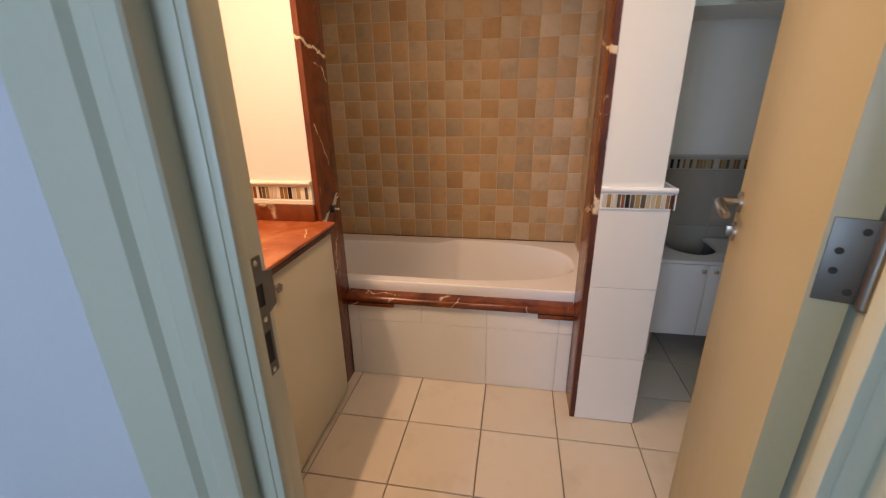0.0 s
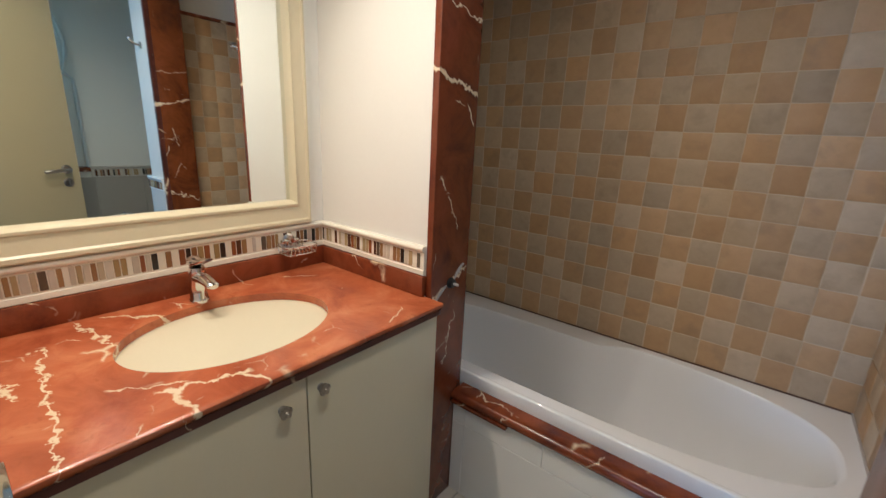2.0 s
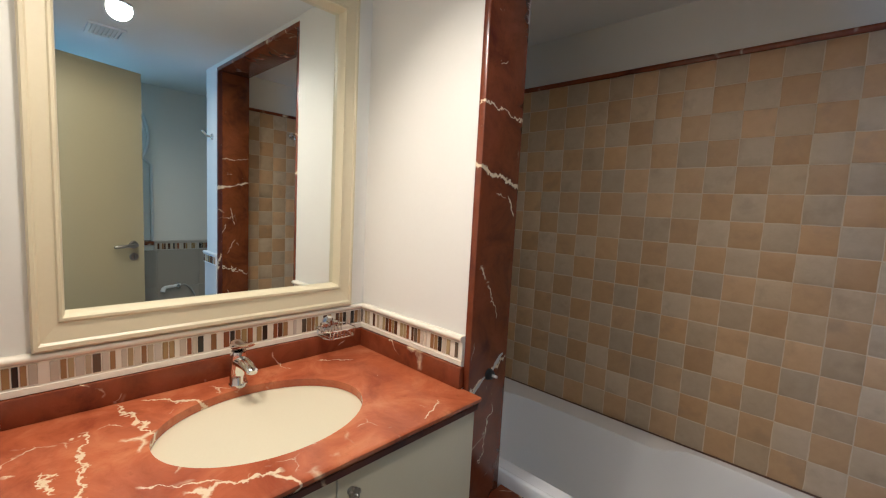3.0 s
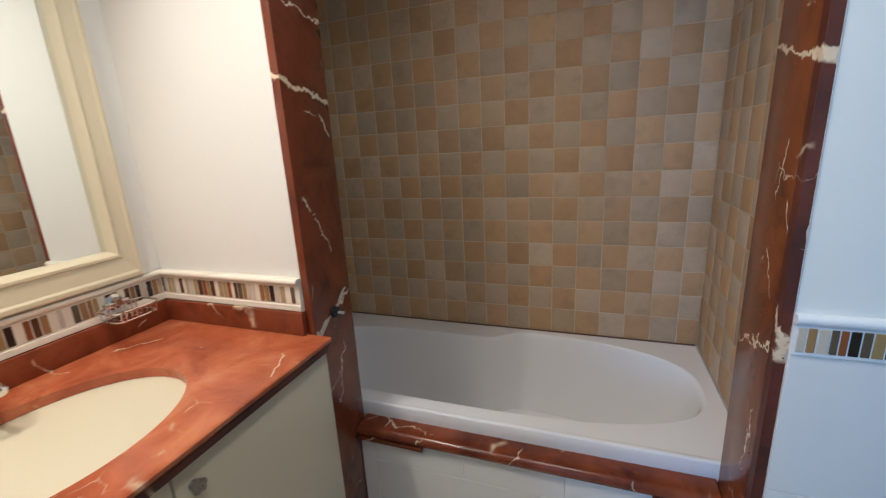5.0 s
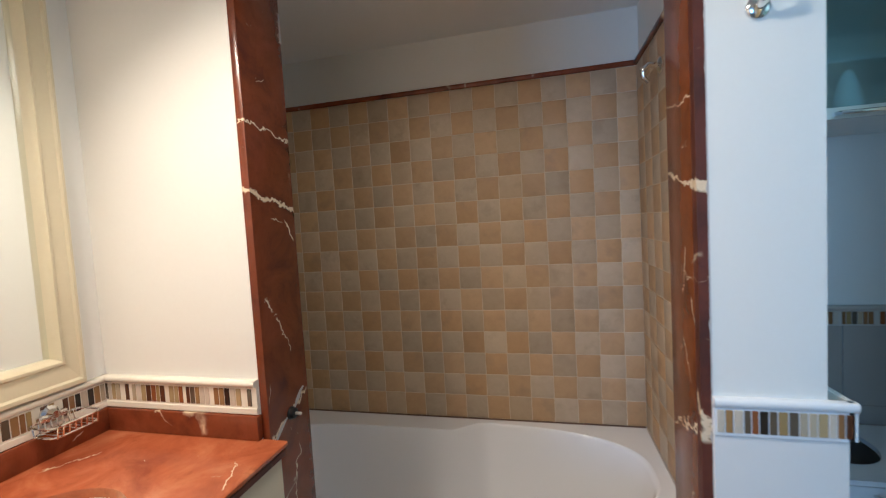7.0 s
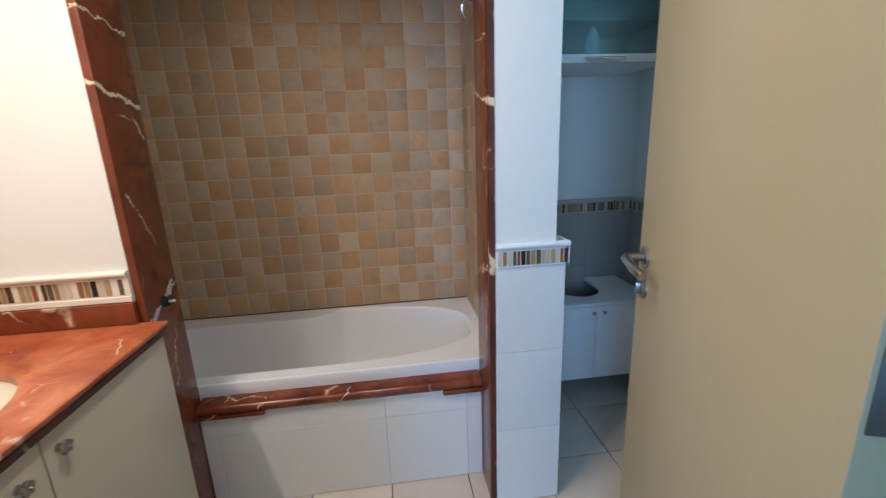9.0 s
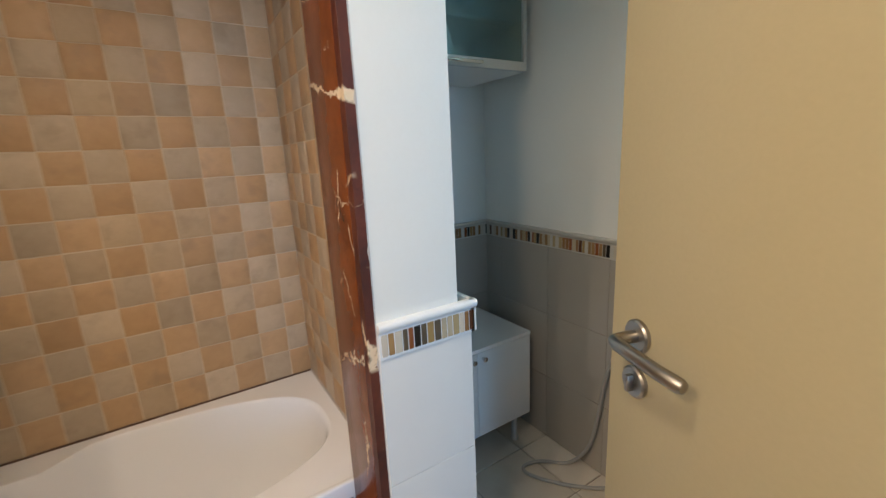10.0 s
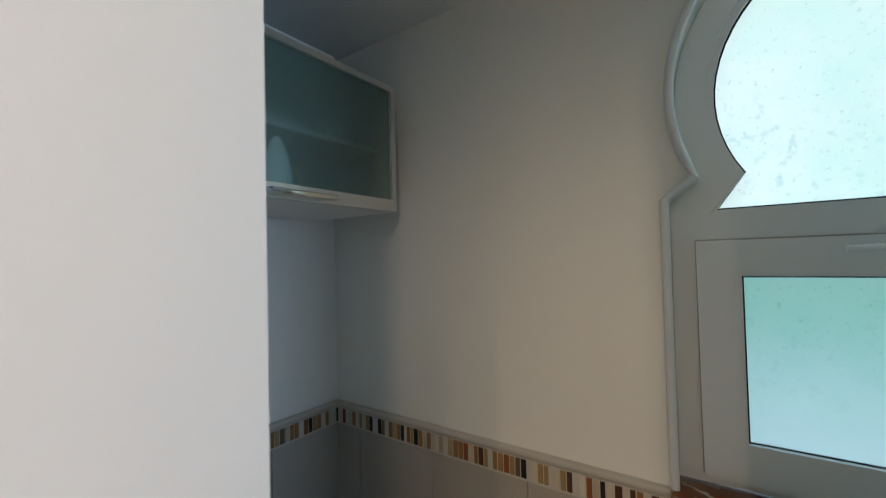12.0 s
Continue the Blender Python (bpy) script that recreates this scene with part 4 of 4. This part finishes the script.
part("body", lathe(bmesh.new(), [(0.009, 0), (0.009, -0.03), (0.013, -0.03), (0.013, -0.05), (0.016, -0.052), (0.016, -0.066), (0.010, -0.07)], (XE - 0.022, 1.512, 0.237), "x", 16), M_CHROME, valve)

hook = thing("robe_hook", (0.39, YP, 1.845), "chrome robe hook on the column", "robe hook")
part("rosette", lathe(bmesh.new(), [(0.022, 0), (0.022, -0.006), (0.018, -0.010), (0.009, -0.012)], (0.388, YP, 1.845), "y", 24), M_CHROME, hook)
part("peg", tube(bmesh.new(), [(0.388, YP - 0.010, 1.845), (0.390, YP - 0.035, 1.850), (0.396, YP - 0.052, 1.866), (0.400, YP - 0.058, 1.880)], [0.008, 0.008, 0.008, 0.010], 12), M_CHROME, hook)

showr = thing("shower_outlet", (XA, 2.078, 1.935), "chrome shower holder on the tiled wall", "shower holder")
part("rosette", lathe(bmesh.new(), [(0.026, 0), (0.026, -0.006), (0.018, -0.012), (0.011, -0.014)], (XA - 0.004, 2.078, 1.935), "x", 24), M_CHROME, showr)
part("arm", tube(bmesh.new(), [(XA - 0.012, 2.078, 1.935), (XA - 0.045, 2.078, 1.940), (XA - 0.062, 2.078, 1.925), (XA - 0.06, 2.08, 1.90), (XA - 0.045, 2.082, 1.885)], [0.010, 0.010, 0.011, 0.009, 0.007], 12), M_CHROME, showr)

pipe = thing("pipe_stub", (XL, 1.626, 0.907), "capped black pipe stub with smeared sealant on the marble", "pipe stub")
part("pipe", lathe(bmesh.new(), [(0.019, 0), (0.019, 0.004), (0.016, 0.006), (0.015, 0.016), (0.011, 0.018), (0.005, 0.018)], (XL - 0.001, 1.626, 0.907), "x", 24), M_BLACK, pipe)
part("cap", lathe(bmesh.new(), [(0.005, 0), (0.005, 0.018), (0.003, 0.020)], (XL + 0.016, 1.626, 0.907), "x", 16), M_LATEX, pipe)


def smear(pts, w):
    """A thin dried streak along (y, z) points on the west reveal."""
    rings = []
    for i, (y, z) in enumerate(pts):
        k = w * (0.35 + 0.65 * math.sin(math.pi * (i + 0.5) / len(pts))) * (0.8 + 0.4 * ((i * 7) % 3) / 2)
        rings.append([(XL + 0.0002, y - k * 0.7, z + k * 0.7), (XL + 0.0012, y, z), (XL + 0.0002, y + k * 0.7, z - k * 0.7)])
    return loft(bmesh.new(), rings, False, False, False)


part("smear", smear([(1.545, 0.852), (1.56, 0.868), (1.575, 0.882), (1.592, 0.892), (1.605, 0.902)], 0.006), M_LATEX, pipe, "pale dried sealant")
part("smear", smear([(1.648, 0.915), (1.660, 0.932), (1.672, 0.940), (1.684, 0.955), (1.700, 0.962)], 0.008), M_LATEX, pipe, "pale dried sealant")
pipe2 = thing("pipe_stub", (-1.325, YN, 0.55), "small black capped pipe stub above the bath rim", "pipe stub")
part("pipe", lathe(bmesh.new(), [(0.017, 0), (0.017, -0.03), (0.012, -0.034)], (-1.325, YN - 0.003, 0.545), "y", 20), M_BLACK, pipe2)

paper = thing("paper_holder", (-0.764, YS, 0.813), "chrome toilet paper holder on the wall by the door", "paper holder")
part("mount", lathe(bmesh.new(), [(0.022, 0), (0.022, 0.006), (0.010, 0.010), (0.009, 0.05)], (-0.764, YS, 0.813), "y", 20), M_CHROME, paper)
part("cover", cube(-0.834, -0.642, YS + 0.030, 0.556, 0.878, 0.886, 0.003), M_CHROME, paper)
part("neck", cube(-0.776, -0.752, 0.530, 0.544, 0.775, 0.877, 0.004), M_CHROME, paper)
part("roll_bar", tube(bmesh.new(), [(-0.764, 0.540, 0.783), (-0.704, 0.540, 0.742), (-0.644, 0.540, 0.702)], 0.0075, 12), M_CHROME, paper)
part("end_knob", tube(bmesh.new(), [(-0.644, 0.540, 0.702), (-0.620, 0.540, 0.719), (-0.598, 0.540, 0.731)], [0.009, 0.012, 0.007], 12), M_CHROME, paper)

# ---- ceiling fittings ----


def downlight(x, y, mat, label):
    d = thing("downlight", (x, y, ZC), label, "ceiling light", "recessed ceiling lights")
    part("ring", lathe(bmesh.new(), [(0.036, 0.0), (0.036, -0.004), (0.046, -0.006), (0.052, -0.003), (0.052, 0.0)], (x, y, ZC - 0.0005), "z", 32, False, False), M_ALU, d)
    part("lens", lathe(bmesh.new(), [(0.035, 0.0), (0.034, -0.003), (0.02, -0.004)], (x, y, ZC - 0.0005), "z", 32), mat, d)


downlight(-1.08, 0.70, M_GLOW, "lit warm recessed ceiling light above the vanity")
downlight(-1.08, 1.02, M_GLOW, "lit warm recessed ceiling light above the vanity")
downlight(-0.25, 0.936, M_GLOW_COOL, "lit cool recessed ceiling light in the middle of the room")
vent = thing("ceiling_vent", (0.23, 0.945, ZC), "white louvred ceiling vent", "vent")
part("frame", plate(bmesh.new(), [(0.13, 0.865), (0.33, 0.865), (0.33, 1.025), (0.13, 1.025)], [[(0.145, 0.880), (0.315, 0.880), (0.315, 1.010), (0.145, 1.010)]], lambda u, v, t: (u, v, t), ZC - 0.010, ZC - 0.0005), M_WHITE, vent, smooth=False)
for i in range(7):
    part("slat", cube(0.146, 0.314, 0.884 + 0.018 * i, 0.894 + 0.018 * i, ZC - 0.008, ZC - 0.003), M_WHITE, vent)

# ---- tiles ----


def wobbly(w, h, t, rnd, wob=0.0012):
    """A hand-made tile in its own x, z plane, facing -y, with a chamfered uneven edge."""
    n = 3
    edge = []
    for (x0, z0), (x1, z1) in (((0, 0), (w, 0)), ((w, 0), (w, h)), ((w, h), (0, h)), ((0, h), (0, 0))):
        for i in range(n):
            edge.append((x0 + (x1 - x0) * i / n + rnd.uniform(-wob, wob), z0 + (z1 - z0) * i / n + rnd.uniform(-wob, wob)))
    c = (w / 2, h / 2)
    rings = []
    for s, d in ((0.0, 0.0), (0.0, -t + 0.0008), (0.0018, -t)):
        rings.append([(x + (c[0] - x) / (w / 2) * s, d, z + (c[1] - z) / (h / 2) * s) for x, z in edge])
    return loft(bmesh.new(), rings, True, False, True)


def lay(name, me, parent, m):
    o = new(name, me)
    o.parent = parent
    o.matrix_basis = m
    return o


rnd = random.Random(4)
P = 0.1025
G = 0.0016
stone = {}


def stone_mesh(w, h, kind):
    key = (round(w, 3), round(h, 3), kind, rnd.randrange(3))
    if key not in stone:
        stone[key] = mesh_of(wobbly(w - 2 * G, h - 2 * G, 0.0018, rnd), "stone_tile", (M_TAN, M_PALE)[kind], True, 30)
    return stone[key]


tile_n = setting("wall_alcove_north", cube(XW, XA + 0.004, YN, YN + 0.011, 0.45, 2.068), M_GROUT, "bath alcove wall of chequered tan and pale stone tiles", "tiled wall")
tile_e = setting("wall_alcove_east", cube(XA, XA + 0.011, YB, YN, 0.45, 2.068), M_GROUT, "bath alcove end wall of tan stone tiles", "tiled wall")
tile_w = setting("wall_alcove_west", cube(XW, XW + 0.016, YB, YN, 0.45, 2.068), M_TAN, "shaded end wall of the bath alcove", "tiled wall")
xs = [XA, 0.284]
while xs[-1] - P > XW:
    xs.append(xs[-1] - P)
xs.append(XW)
zs = [2.066]
while zs[-1] - P > ZR + 0.02:
    zs.append(zs[-1] - P)
zs.append(ZR + 0.004)
for i in range(len(xs) - 1):
    for j in range(len(zs) - 1):
        w, h = xs[i] - xs[i + 1], zs[j] - zs[j + 1]
        lay("tile", stone_mesh(w, h, (i + j) % 2), tile_n, Matrix.Translation((xs[i + 1] + G, YN, zs[j + 1] + G)) @ Matrix.Rotation(rnd.uniform(-0.006, 0.006), 4, "X") @ Matrix.Rotation(rnd.uniform(-0.006, 0.006), 4, "Z"))
y = YN - 0.003
i = 1
while y - P > YB - 0.06:
    w = min(P, y - YB)
    for j in range(len(zs) - 1):
        h = zs[j] - zs[j + 1]
        if w > 0.02:
            lay("tile", stone_mesh(w, h, (i + j) % 2), tile_e, Matrix.Translation((XA, y - G, zs[j + 1] + G)) @ Matrix.Rotation(radians(-90), 4, "Z") @ Matrix.Rotation(rnd.uniform(-0.01, 0.01), 4, "X"))
    y -= P
    i += 1

# floor tiles
sq = mesh_of(cube(-0.1598, 0.1598, -0.1598, 0.1598, -0.008, 0.0, 0.0012, 1), "floor_tile", M_FLOOR, False)
for i in range(-5, 4):
    for j in range(-2, 4):
        lay("tile", sq, floor, pose(0.209 + 0.325 * (i + 0.5), 1.384 + 0.325 * (j + 0.5), 0, rnd.uniform(-0.05, 0.05), rnd.uniform(-0.05, 0.05), 0))

# white wall tiles
white = {}


def white_tile(parent, x, y, z, w, h, turn, mat=M_WTILE):
    key = (round(w, 3), round(h, 3), mat.name)
    if key not in white:
        white[key] = mesh_of(cube(0.0006, w - 0.0006, -0.006, 0.0, 0.0006, h - 0.0006, 0.0010, 1), "wall_tile", mat, False)
    lay("tile", white[key], parent, Matrix.Translation((x, y, z)) @ Matrix.Rotation(radians(turn), 4, "Z"))


ROWS_Z = ((0.003, 0.329), (0.329, 0.649), (0.649, 0.967))
for z0, z1 in ROWS_Z:
    white_tile(wall_column, XR + 0.021, YP, z0, XC + 0.004 - XR - 0.021, z1 - z0, 0)
    for k in range(3):
        white_tile(wall_column, XC, YP + 0.02 + 0.31 * k, z0, 0.305, z1 - z0, 90)
    for k in range(1, 7):
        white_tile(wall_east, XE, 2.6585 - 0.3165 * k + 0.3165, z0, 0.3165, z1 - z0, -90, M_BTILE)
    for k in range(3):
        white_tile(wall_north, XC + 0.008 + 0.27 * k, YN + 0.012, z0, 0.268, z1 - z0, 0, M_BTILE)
for x0, x1 in ((XL, -0.757), (-0.757, -0.120), (-0.120, 0.211), (0.211, XR)):
    white_tile(apron, x0, 1.694, 0.002, x1 - x0, 0.323, 0)
for x0, x1 in ((XL, -0.757), (-0.757, -0.436), (-0.436, -0.120), (-0.120, 0.211), (0.211, XR)):
    white_tile(apron, x0, 1.694, 0.325, x1 - x0, 0.098, 0)
